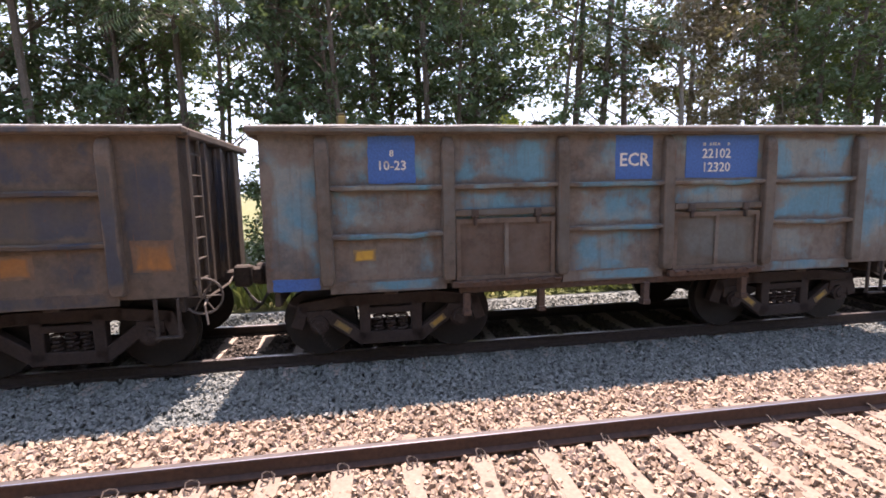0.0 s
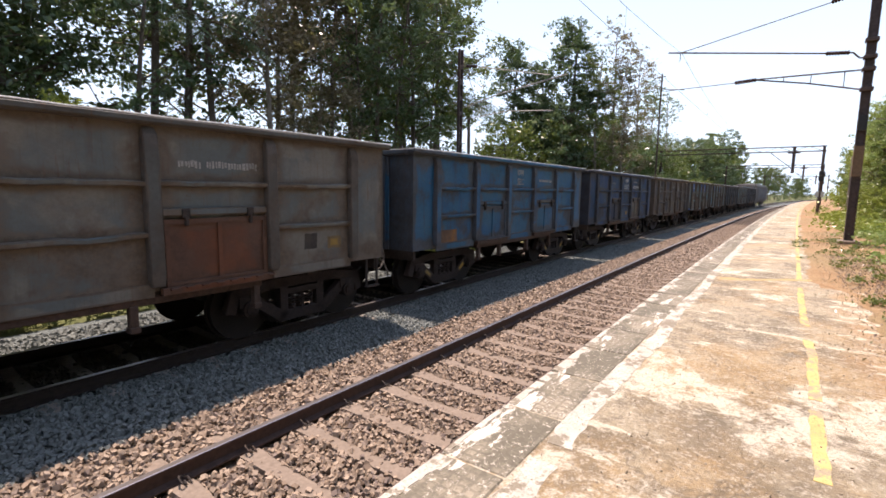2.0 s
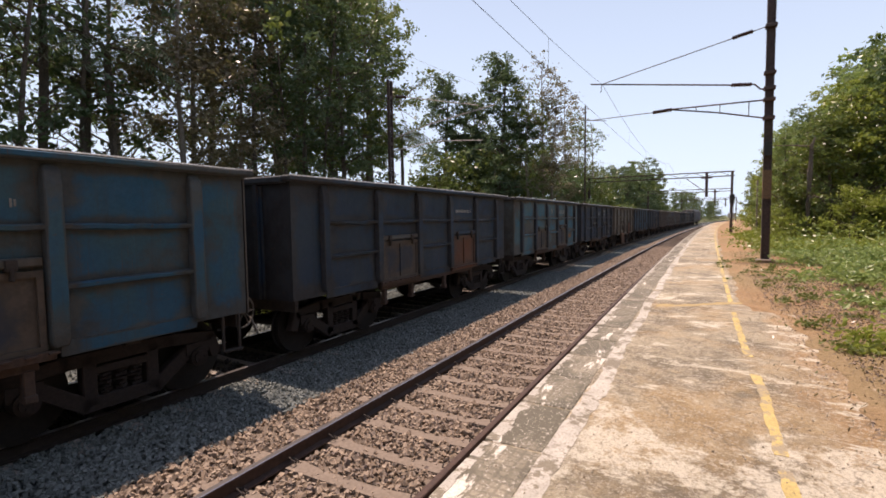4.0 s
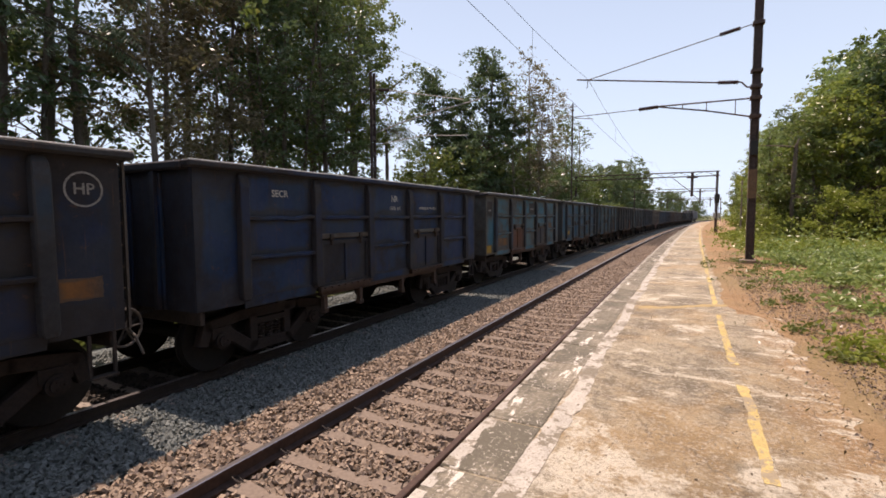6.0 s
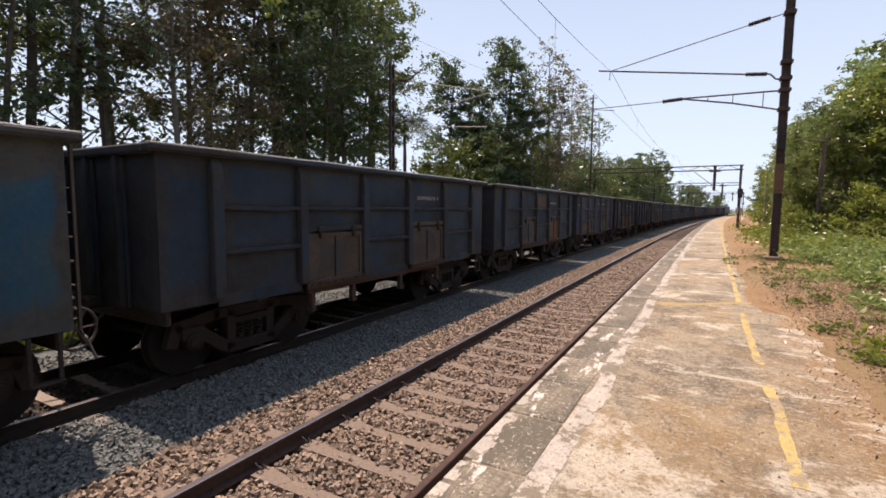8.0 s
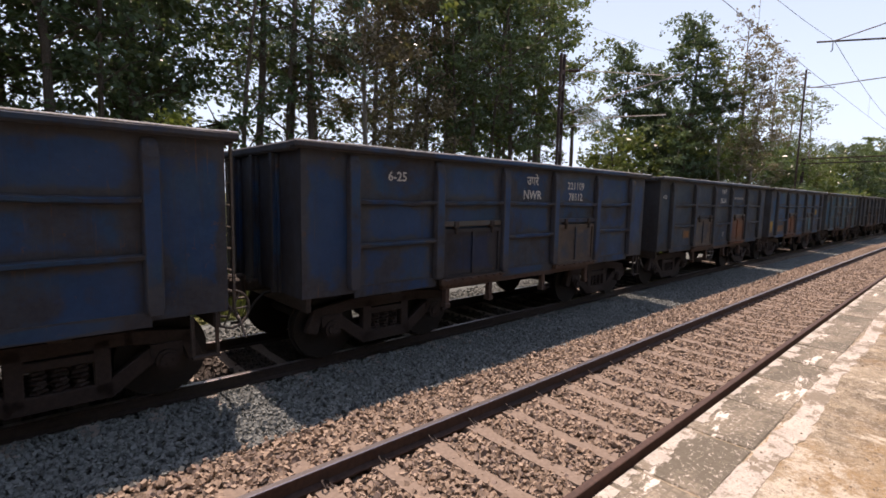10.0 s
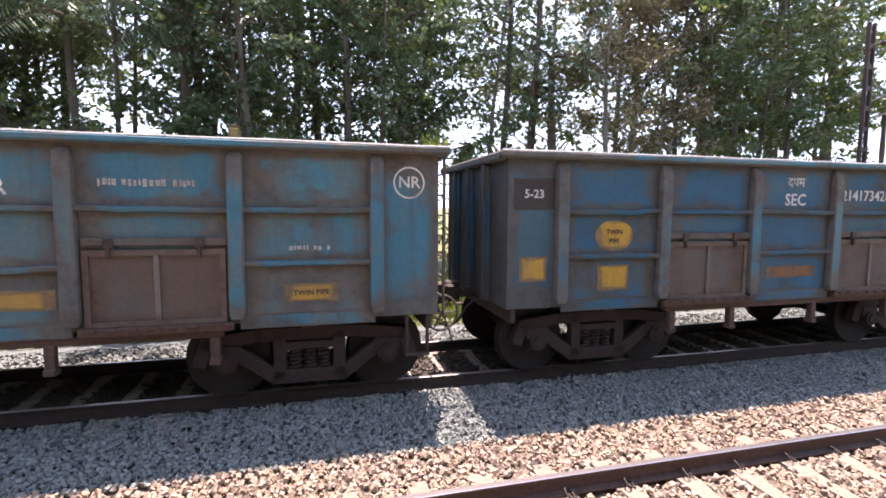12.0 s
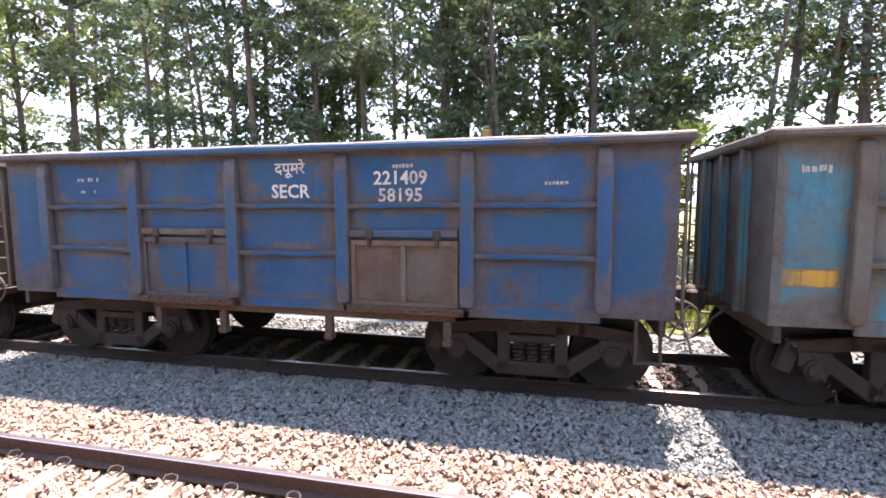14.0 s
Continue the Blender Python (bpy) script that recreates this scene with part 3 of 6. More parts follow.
tagged(scatter_stones("grit", (2.5, 15.0, -4.3, -1.6), 70, 0.015, stone_chips, (), 6, 0.663), "loose cement chips and grit on the platform", "grit", kind="stuff")
tagged(scatter_stones("grit", (3.0, 18.0, -7.5, -4.2), 190, 0.032, stone_brown, (), 7, 0.652), "small brown stones on the orange soil", "grit", kind="stuff")


def build_joint():
    """A wide joint across the platform, filled with pale ochre earth."""
    bm = bmesh.new()
    last = None
    for i in range(40):
        y = -3.8 + i * 0.04
        a = 11.35 - 0.6 * (y + 2.2) - 0.05 * noise.noise((y * 5.0, 2.0, 0.0)) + 0.12 * noise.noise((y * 1.3, 8.0, 0.0))
        b = a + 0.26 + 0.12 * noise.noise((y * 4.0, 5.0, 0.0))
        row = [bm.verts.new((x, y, z)) for x, z in ((a, 0.658), (a + 0.03, 0.6645), (b - 0.03, 0.6645), (b, 0.658))]
        if last:
            for k in range(3):
                bm.faces.new((last[k], last[k + 1], row[k + 1], row[k]))
        last = row
    bmesh.ops.recalc_face_normals(bm, faces=bm.faces)
    put("expansion_joint", keep("expansion_joint", bm), joint_earth, platform)


build_joint()

# ---- goods wagons ----
HALF = 4.88
POSTS = (-4.09, -2.465, -0.815, 0.815, 2.465, 4.09)
PITCH = 10.713
TOP, SILL = 3.19, 1.06


def side_wall_mesh():
    return boxes("side_wall", [(-HALF, HALF, -1.488, -1.46, SILL, 3.1)])


def open_side_mesh():
    """A side wall with one doorway cut through it."""
    x = (POSTS[1] + POSTS[2]) / 2
    return boxes("open_side_wall", [(-HALF, x - 0.68, -1.488, -1.46, SILL, 3.1), (x - 0.68, x + 0.68, -1.488, -1.46, 1.95, 3.1), (x + 0.68, HALF, -1.488, -1.46, SILL, 3.1)])


def panel_mesh(width, low, high):
    """One sheet of the side, its face slightly dished between its edges."""
    key = "panel_%d_%d" % (round(width * 1000), round(low * 100))
    if key in MESHES:
        return MESHES[key]
    bm = bmesh.new()
    w, r = width / 2, random.Random(key)
    xs = [-w, -w + 0.03, -w * 0.5, 0, w * 0.5, w - 0.03, w]
    zs = [low, low + 0.03, (low + high) / 2, high - 0.03, high]
    grid = [[bm.verts.new((x, -0.012 + (r.uniform(-0.002, 0.008) if 1 < i < 5 and j == 2 else 0), z)) for j, z in enumerate(zs)] for i, x in enumerate(xs)]
    for i in range(6):
        for j in range(4):
            bm.faces.new((grid[i][j], grid[i + 1][j], grid[i + 1][j + 1], grid[i][j + 1]))
    edge = [e for e in bm.edges if e.is_boundary]
    grown = bmesh.ops.extrude_edge_only(bm, edges=edge)
    bmesh.ops.translate(bm, vec=(0, 0.011, 0), verts=[v for v in grown["geom"] if isinstance(v, bmesh.types.BMVert)])
    bmesh.ops.recalc_face_normals(bm, faces=bm.faces)
    return keep(key, bm)


ROWS = ((SILL, 1.768), (1.772, 2.398), (2.402, 3.095))


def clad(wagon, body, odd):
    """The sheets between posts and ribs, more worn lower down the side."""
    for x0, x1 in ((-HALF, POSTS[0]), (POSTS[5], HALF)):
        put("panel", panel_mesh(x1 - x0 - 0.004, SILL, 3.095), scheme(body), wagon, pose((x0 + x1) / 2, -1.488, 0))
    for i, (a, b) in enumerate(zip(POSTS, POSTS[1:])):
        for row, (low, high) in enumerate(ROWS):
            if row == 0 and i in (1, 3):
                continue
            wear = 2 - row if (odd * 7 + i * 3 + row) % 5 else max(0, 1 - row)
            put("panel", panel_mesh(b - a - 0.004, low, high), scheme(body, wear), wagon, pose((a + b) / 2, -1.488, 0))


def end_wall_mesh():
    return boxes("end_wall", [(HALF - 0.04, HALF, -1.46, 1.46, SILL, 3.1)])


def floor_mesh():
    return boxes("wagon_floor", [(-HALF + 0.04, HALF - 0.04, -1.46, 1.46, 1.1, 1.16)])


def post_mesh():
    """A pressed channel post with a tapered, rounded head."""
    if "post" in MESHES:
        return MESHES["post"]
    bm = bmesh.new()
    rows = []
    for z, w, d in ((1.12, 0.075, 0.10), (1.2, 0.1, 0.105), (2.85, 0.1, 0.1), (2.98, 0.095, 0.08), (3.06, 0.075, 0.03)):
        rows.append([bm.verts.new(v) for v in ((-w, 0, z), (-w * 0.85, -d, z), (w * 0.85, -d, z), (w, 0, z))])
    for a, b in zip(rows, rows[1:]):
        for k in range(4):
            bm.faces.new((a[k], a[(k + 1) % 4], b[(k + 1) % 4], b[k]))
    bm.faces.new(rows[0][::-1])
    bm.faces.new(rows[-1])
    bmesh.ops.recalc_face_normals(bm, faces=bm.faces)
    bmesh.ops.bevel(bm, geom=[e for e in bm.edges if e.calc_face_angle(0) > 0.6], offset=0.012, segments=1, affect="EDGES")
    return keep("post", bm)


def rib_mesh(length, variant=0):
    """A horizontal pressed rib, wedge-shaped in section, knocked a little out of line."""
    key = "rib_%d_%d" % (round(length * 100), variant)
    if key in MESHES:
        return MESHES[key]
    bm = bmesh.new()
    h, r = length / 2, random.Random(key)
    rows = []
    for i in range(8):
        x = -h + length * i / 7
        sag, push = (r.uniform(-0.012, 0.008), r.uniform(-0.006, 0.014)) if 0 < i < 7 else (0, 0)
        if variant == 2 and i in (4, 5):
            sag, push = sag - 0.025, push + 0.03
        rows.append([bm.verts.new((x, y + (push if y else 0), z + sag)) for y, z in ((0, -0.05), (-0.08, -0.03), (-0.088, 0.012), (-0.07, 0.026), (0, 0.03))])
    for a, b in zip(rows, rows[1:]):
        for k in range(5):
            bm.faces.new((a[k], a[(k + 1) % 5], b[(k + 1) % 5], b[k]))
    bm.faces.new(rows[0][::-1])
    bm.faces.new(rows[-1])
    bmesh.ops.recalc_face_normals(bm, faces=bm.faces)
    return keep(key, bm)


def chain_mesh():
    """A slack safety chain of oval links below the coupler."""
    if "safety_chain" in MESHES:
        return MESHES["safety_chain"]
    bm = bmesh.new()
    n = 28
    for i in range(n):
        f = i / (n - 1)
        p = Vector((4.72 - 0.62 * f, -1.42 + 0.05 * math.sin(i), 0.95 - 0.75 * f + 0.1 * math.sin(f * math.pi)))
        turn = pose(0, 0, 0, 90 * (i % 2), 50, 0)
        tube(bm, [p + turn @ Vector((0.02 * math.cos(a), 0.011 * math.sin(a), 0)) for a in (math.pi * k / 3 for k in range(6))], 0.004, 4, closed=True)
    return keep("safety_chain", bm)


def lever_mesh():
    """The bent uncoupling lever across the wagon's end."""
    if "uncoupling_lever" in MESHES:
        return MESHES["uncoupling_lever"]
    bm = bmesh.new()
    tube(bm, [(5.06, 0.1, 1.12), (5.05, -0.3, 1.0), (5.03, -1.3, 0.99), (5.03, -1.42, 0.92), (5.08, -1.5, 0.68)], 0.016, 6)
    return keep("uncoupling_lever", bm)


def door_mesh():
    """The door's two sheets, slightly dished."""
    return boxes("flap_door", [(-0.68, 0.68, -0.022, 0.0, 1.12, 1.93)], 0.006)


def door_frame_mesh():
    """A raised frame with a middle bar, cut from one plate."""
    if "door_frame" in MESHES:
        return MESHES["door_frame"]
    bm = bmesh.new()
    xs, zs = (-0.715, -0.655, -0.028, 0.028, 0.655, 0.715), (1.1, 1.15, 1.885, 1.95)
    grid = [[bm.verts.new((x, -0.018, z)) for z in zs] for x in xs]
    faces = [bm.faces.new((grid[i][j], grid[i + 1][j], grid[i + 1][j + 1], grid[i][j + 1])) for i in range(5) for j in range(3) if not (j == 1 and i in (1, 3))]
    grown = bmesh.ops.extrude_face_region(bm, geom=faces)
    bmesh.ops.translate(bm, vec=(0, -0.032, 0), verts=[v for v in grown["geom"] if isinstance(v, bmesh.types.BMVert)])
    bmesh.ops.recalc_face_normals(bm, faces=bm.faces)
    return keep("door_frame", bm)


def hinge_mesh():
    return boxes("door_hinge", [(-0.05, 0.05, -0.09, 0.0, 1.96, 2.08), (-0.02, 0.02, -0.1, -0.04, 1.86, 2.0)], 0.01)


def door_sill_mesh():
    """The toothed lip under a door."""
    spans = [(-0.78, 0.78, -0.08, 0.0, 1.0, 1.095)]
    spans += [(-0.7 + i * 0.2, -0.6 + i * 0.2, -0.12, -0.07, 1.06, 1.085) for i in range(8)]
    return boxes("door_lip", spans, 0.005)


def chord_mesh(kind):
    if kind == "side":
        return boxes("side_chord", [(-HALF - 0.14, HALF + 0.14, -1.63, -1.44, 3.09, TOP)], 0.026)
    return boxes("end_chord", [(HALF - 0.05, HALF + 0.14, -1.435, 1.435, 3.065, TOP - 0.006)], 0.024)


def bead_mesh():
    """The rounded upper lip of the top chord, added pale to stand for its sunlit glint."""
    if "top_bead" in MESHES:
        return MESHES["top_bead"]
    bm = bmesh.new()
    r = random.Random(4)
    xs = [-HALF - 0.12 + (2 * HALF + 0.24) * i / 24 for i in range(25)]
    tube(bm, [(x, -1.605 + r.uniform(-0.004, 0.004), TOP + r.uniform(-0.006, 0.004)) for x in xs], 0.014, 6)
    return keep("top_bead", bm)


def build_underframe(wagon):
    """Centre sill, cross bearers, headstocks, and a side rail with its hangers."""
    put("centre_sill", boxes("centre_sill", [(-4.72, 4.72, -0.3, 0.3, 0.82, 1.09)], 0.01), iron, wagon)
    for x in (-3.26, -1.9, -0.85, 0.85, 1.9, 3.26):
        put("cross_bearer", boxes("cross_bearer", [(-0.1, 0.1, -1.45, 1.45, 0.94, 1.1)], 0.01), iron, wagon, pose(x, 0, 0))
    for x in (-4.76, 4.76):
        put("headstock", boxes("headstock", [(-0.04, 0.04, -1.45, 1.45, 0.85, 1.1)], 0.01), iron, wagon, pose(x, 0, 0))
    for y in (-1.43, 1.43):
        put("side_rail", boxes("side_rail", [(-2.3, 2.3, -0.05, 0.05, 0.9, 1.0)], 0.01), sole_iron, wagon, pose(0, y, 0))
        for x in (-2.2, -1.1, 0.55, 2.2):
            put("hanger", boxes("hanger", [(-0.05, 0.05, -0.05, 0.05, 0.62, 0.92), (-0.06, 0.06, -0.07, 0.07, 0.58, 0.66)], 0.01), sole_iron, wagon, pose(x, y - 0.02 if y < 0 else y + 0.02, 0))


def side_frame_mesh():
    """A cast bogie side: arch and truss bars round two windows and a spring opening."""
    if "side_frame" in MESHES:
        return MESHES["side_frame"]
    bm = bmesh.new()
    d = 0.14

    def bar(points, w):
        for (xa, za), (xb, zb) in zip(points, points[1:]):
            way = Vector((xb - xa, 0, zb - za))
            side = Vector((-way.z, 0, way.x)).normalized() * w / 2
            a, b = Vector((xa, 0, za)), Vector((xb, 0, zb))
            ext = way.normalized() * w * 0.3
            corners = [a - ext + side, b + ext + side, b + ext - side, a - ext - side]
            low = [bm.verts.new(c + Vector((0, -d / 2, 0))) for c in corners]
            high = [bm.verts.new(c + Vector((0, d / 2, 0))) for c in corners]
            bm.faces.new(low)
            bm.faces.new(high[::-1])
            for k in range(4):
                bm.faces.new((low[k], high[k], high[(k + 1) % 4], low[(k + 1) % 4]))

    bar([(-1.3, 0.5), (-1.22, 0.74), (-0.62, 0.82), (0.62, 0.82), (1.22, 0.74), (1.3, 0.5)], 0.17)
    bar([(-1.0, 0.68), (-0.42, 0.26), (0.42, 0.26), (1.0, 0.68)], 0.18)
    bar([(-0.37, 0.8), (-0.37, 0.28)], 0.16)
    bar([(0.37, 0.8), (0.37, 0.28)], 0.16)
    bar([(-0.3, 0.66), (0.3, 0.66)], 0.1)
    bmesh.ops.recalc_face_normals(bm, faces=bm.faces)
    bmesh.ops.bevel(bm, geom=list(bm.edges), offset=0.012, segments=1, affect="EDGES")
    return keep("side_frame", bm)


def spring_mesh():
    """One coil spring."""
    if "spring" in MESHES:
        return MESHES["spring"]
    bm = bmesh.new()
    tube(bm, [(0.07 * math.cos(a), 0.07 * math.sin(a), 0.33 + 0.052 * a / 6.283) for a in (0.75 * k for k in range(42) if k % 3 != 1)], 0.02, 4)
    return keep("spring", bm)


def wheel_mesh():
    if "wheel" in MESHES:
        return MESHES["wheel"]
    bm = bmesh.new()
    disc(bm, (0, 0, 0.5), (0, 1, 0), 0.5, 0.13, 36)
    disc(bm, (0, 0.055, 0.5), (0, 1, 0), 0.53, 0.03, 36)
    disc(bm, (0, -0.05, 0.5), (0, 1, 0), 0.15, 0.12, 20)
    return keep("wheel", bm)


def axle_mesh():
    if "axle" in MESHES:
        return MESHES["axle"]
    bm = bmesh.new()
    disc(bm, (0, 0, 0.5), (0, 1, 0), 0.085, 2.1, 14)
    return keep("axle", bm)


def axle_box_mesh():
    if "axle_box" in MESHES:
        return MESHES["axle_box"]
    bm = bmesh.new()
    disc(bm, (0, 0, 0.5), (0, 1, 0), 0.13, 0.2, 16)
    disc(bm, (0, -0.11, 0.5), (0, 1, 0), 0.09, 0.04, 16)
    for a in range(3):
        disc(bm, (0.05 * math.cos(a * 2.1), -0.135, 0.5 + 0.05 * math.sin(a * 2.1)), (0, 1, 0), 0.014, 0.02, 6)
    bmesh.ops.create_cube(bm, size=1.0, matrix=Matrix.Translation((0, 0.02, 0.62)) @ Matrix.Diagonal((0.34, 0.16, 0.16, 1)))
    return keep("axle_box", bm)


def coupler_mesh():
    """A knuckle coupler's shank and head."""
    return boxes("coupler", [(4.75, 5.12, -0.09, 0.09, 0.98, 1.16), (5.08, 5.34, -0.16, 0.02, 0.9, 1.24), (5.2, 5.36, 0.0, 0.15, 0.94, 1.2)], 0.03)


def hose_mesh(side):
    key = "brake_hose_%d" % side
    if key in MESHES:
        return MESHES[key]
    bm = bmesh.new()
    tube(bm, [(4.75, side, 1.0), (4.95, side, 0.98), (5.08, side * 0.95, 0.86), (5.2, side * 0.9, 0.66), (5.32, side * 0.7, 0.56), (5.4, side * 0.6, 0.55)], 0.024, 6)
    return keep(key, bm)


def ladder_mesh():
    """Two stiles and seven rungs on the end wall."""
    if "ladder" in MESHES:
        return MESHES["ladder"]
    bm = bmesh.new()
    for y in (-1.4, -1.02):
        bmesh.ops.create_cube(bm, size=1.0, matrix=Matrix.Translation((HALF + 0.1, y, 2.05)) @ Matrix.Diagonal((0.03, 0.045, 2.05, 1)))
    for i in range(7):
        tube(bm, [(HALF + 0.1, -1.4, 1.25 + i * 0.27), (HALF + 0.1, -1.02, 1.25 + i * 0.27)], 0.014, 6)
    return keep("ladder", bm)


def end_post_mesh():
    return boxes("end_post", [(HALF, HALF + 0.11, -0.045, 0.045, SILL, 3.065), (HALF, HALF + 0.05, -0.1, 0.1, SILL, 3.04)], 0.01)


def brake_wheel_mesh():
    if "brake_wheel" in MESHES:
        return MESHES["brake_wheel"]
    bm = bmesh.new()
    tube(bm, [(0.24 * math.cos(a), 0, 0.24 * math.sin(a)) for a in (math.pi * k / 10 for k in range(20))], 0.018, 6, closed=True)
    for a in (0, 60, 120):
        v = Vector((0.24 * math.cos(radians(a)), 0, 0.24 * math.sin(radians(a))))
        tube(bm, [tuple(v), tuple(-v)], 0.013, 5)
    tube(bm, [(0, 0.0, 0), (0, 0.5, 0)], 0.02, 6)
    return keep("brake_wheel", bm)


def step_mesh():
    return boxes("foot_step", [(4.45, 4.49, -1.52, -1.48, 0.55, 1.05), (4.72, 4.76, -1.52, -1.48, 0.55, 1.05), (4.45, 4.76, -1.56, -1.46, 0.53, 0.56)], 0.006)


def pipe_mesh():
    if "brake_pipe" in MESHES:
        return MESHES["brake_pipe"]
    bm = bmesh.new()
    tube(bm, [(-4.7, -0.62, 0.95), (-2.0, -0.66, 0.86), (0, -0.66, 0.84), (2.0, -0.66, 0.86), (4.7, -0.62, 0.95)], 0.022, 6)
    tube(bm, [(-2.2, 0.1, 0.62), (-0.6, 0.1, 0.6), (0.6, 0.1, 0.6), (2.2, 0.1, 0.62)], 0.03, 6)
    disc(bm, (-0.9, 0.45, 0.72), (1, 0, 0), 0.18, 0.8, 18)
    disc(bm, (0.75, 0.45, 0.7), (1, 0, 0), 0.21, 1.0, 18)
    return keep("brake_gear", bm)


def patch_mesh(w, h, round_corners=0.0):
    key = "patch_%d_%d_%d" % (w * 100, h * 100, round_corners * 100)
    if key in MESHES:
        return MESHES[key]
    bm = bmesh.new()
    if round_corners:
        pts = [(w / 2 * math.cos(a), h / 2 * math.sin(a)) for a in (2 * math.pi * k / 28 for k in range(28))]
    else:
        rng = random.Random(key)
        pts = []
        for (xa, za), (xb, zb) in (((-1, -1), (1, -1)), ((1, -1), (1, 1)), ((1, 1), (-1, 1)), ((-1, 1), (-1, -1))):
            for k in range(6):
                f = k / 6
                pts.append(((xa + (xb - xa) * f) * w / 2 + rng.uniform(-0.008, 0.008), (za + (zb - za) * f) * h / 2 + rng.uniform(-0.008, 0.008)))
    face = bm.faces.new([bm.verts.new((x, 0, z)) for x, z in pts])
    grown = bmesh.ops.extrude_face_region(bm, geom=[face])
    bmesh.ops.translate(bm, vec=(0, -0.003, 0), verts=[v for v in grown["geom"] if isinstance(v, bmesh.types.BMVert)])
    bmesh.ops.recalc_face_normals(bm, faces=bm.faces)
    return keep(key, bm)


def text_mesh(words, size):
    """Letters as a flat, slightly raised mesh, upright on the side facing -y."""
    key = "letters_%s_%d" % (words, size * 1000)
    if key in MESHES:
        return MESHES[key]
    curve = bpy.data.curves.new("lettering", "FONT")
    curve.body, curve.size, curve.align_x, curve.align_y = words, size, "CENTER", "CENTER"
    curve.extrude = 0.001
    curve.offset = size * 0.016
    curve.resolution_u = 2
    carrier = bpy.data.objects.new("lettering", curve)
    scene.collection.objects.link(carrier)
    me = bpy.data.meshes.new_from_object(carrier.evaluated_get(bpy.context.evaluated_depsgraph_get()))
    bpy.data.objects.remove(carrier)
    bpy.data.curves.remove(curve)
    me.transform(pose(0, 0, 0, 90, 0, 0))
    me.materials.clear()
    me.name = "lettering"
    MESHES[key] = me
    return me


SCHEMES = {
    "blue": ((0.007, 0.08, 0.145), (0.025, 0.087, 0.115), (0.052, 0.045, 0.038), 0.36),
    "royal": ((0.0025, 0.024, 0.084), (0.005, 0.03, 0.075), (0.019, 0.017, 0.018), 0.36),
    "azure": ((0.006, 0.088, 0.19), (0.014, 0.102, 0.18), (0.052, 0.044, 0.039), 0.32),
    "cobalt": ((0.002, 0.037, 0.108), (0.006, 0.043, 0.092), (0.032, 0.028, 0.027), 0.4),
    "navy": ((0.004, 0.051, 0.118), (0.008, 0.059, 0.11), (0.058, 0.047, 0.04), 0.4),
    "doorbrown": ((0.082, 0.06, 0.048), (0.075, 0.075, 0.07), (0.066, 0.042, 0.03), 0.6),
    "bright2": ((0.001, 0.055, 0.152), (0.0015, 0.063, 0.145), (0.06, 0.047, 0.041), 0.14),
    "deep": ((0.004, 0.015, 0.05), (0.009, 0.019, 0.038), (0.018, 0.0145, 0.0135), 0.45),
    "bright": ((0.008, 0.062, 0.14), (0.017, 0.075, 0.135), (0.046, 0.038, 0.032), 0.4),
    "teal": ((0.018, 0.132, 0.195), (0.065, 0.128, 0.142), (0.07, 0.055, 0.044), 0.52),
    "slate": ((0.008, 0.031, 0.064), (0.016, 0.038, 0.06), (0.027, 0.025, 0.025), 0.38),
    "paleblue": ((0.055, 0.17, 0.235), (0.15, 0.165, 0.158), (0.08, 0.057, 0.044), 0.58),
    "pale": ((0.165, 0.157, 0.137), (0.095, 0.12, 0.127), (0.1, 0.071, 0.049), 0.48),
    "white": ((0.125, 0.142, 0.15), (0.07, 0.108, 0.132), (0.07, 0.058, 0.05), 0.52),
    "brown": ((0.026, 0.034, 0.052), (0.05, 0.045, 0.042), (0.08, 0.058, 0.042), 0.56),
    "rust": ((0.15, 0.05, 0.022), (0.11, 0.045, 0.026), (0.08, 0.042, 0.028), 0.35),
    "frame": ((0.105, 0.092, 0.08), (0.13, 0.118, 0.105), (0.075, 0.05, 0.036), 0.45),
    "greybrown": ((0.07, 0.068, 0.062), (0.082, 0.092, 0.09), (0.062, 0.047, 0.036), 0.55),
}


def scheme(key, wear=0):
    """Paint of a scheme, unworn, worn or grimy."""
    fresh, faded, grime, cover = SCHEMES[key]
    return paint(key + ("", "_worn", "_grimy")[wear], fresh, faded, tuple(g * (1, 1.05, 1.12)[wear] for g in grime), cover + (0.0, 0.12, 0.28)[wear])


def build_bogie(wagon, x):
    bogie = put("bogie", boxes("bolster", [(-0.22, 0.22, -1.1, 1.1, 0.56, 0.82)], 0.02), bogie_iron, wagon, pose(x, 0, 0))
    for side, turn in ((-1, 0), (1, 180)):
        put("side_frame", side_frame_mesh(), bogie_iron, bogie, pose(0, side * 1.12, 0, 0, 0, turn))
        for sx in (-0.18, 0.0, 0.18):
            put("spring", spring_mesh(), bogie_iron, bogie, pose(sx, side * 1.1, 0))
        for ax in (-1.0, 1.0):
            put("axle_box", axle_box_mesh(), bogie_iron, bogie, pose(ax, side * 1.15, 0, 0, 0, turn))
            put("wheel", wheel_mesh(), wheel_steel, bogie, pose(ax, side * 0.9, 0, 0, 0, turn))
    for ax in (-1.0, 1.0):
        put("axle", axle_mesh(), wheel_steel, bogie, pose(ax, 0, 0))
    return bogie


FADED = (2, 1, 0, -2, -3, -4, -5, -9, -11, -12, -20, -26)
POST_PAINT = {-24: "doorbrown", -23: "teal", -22: "teal", -25: "navy", -26: "greybrown", -21: "teal", -20: "greybrown", -27: "bright2", -9: "slate", -5: "slate", -12: "brown"}


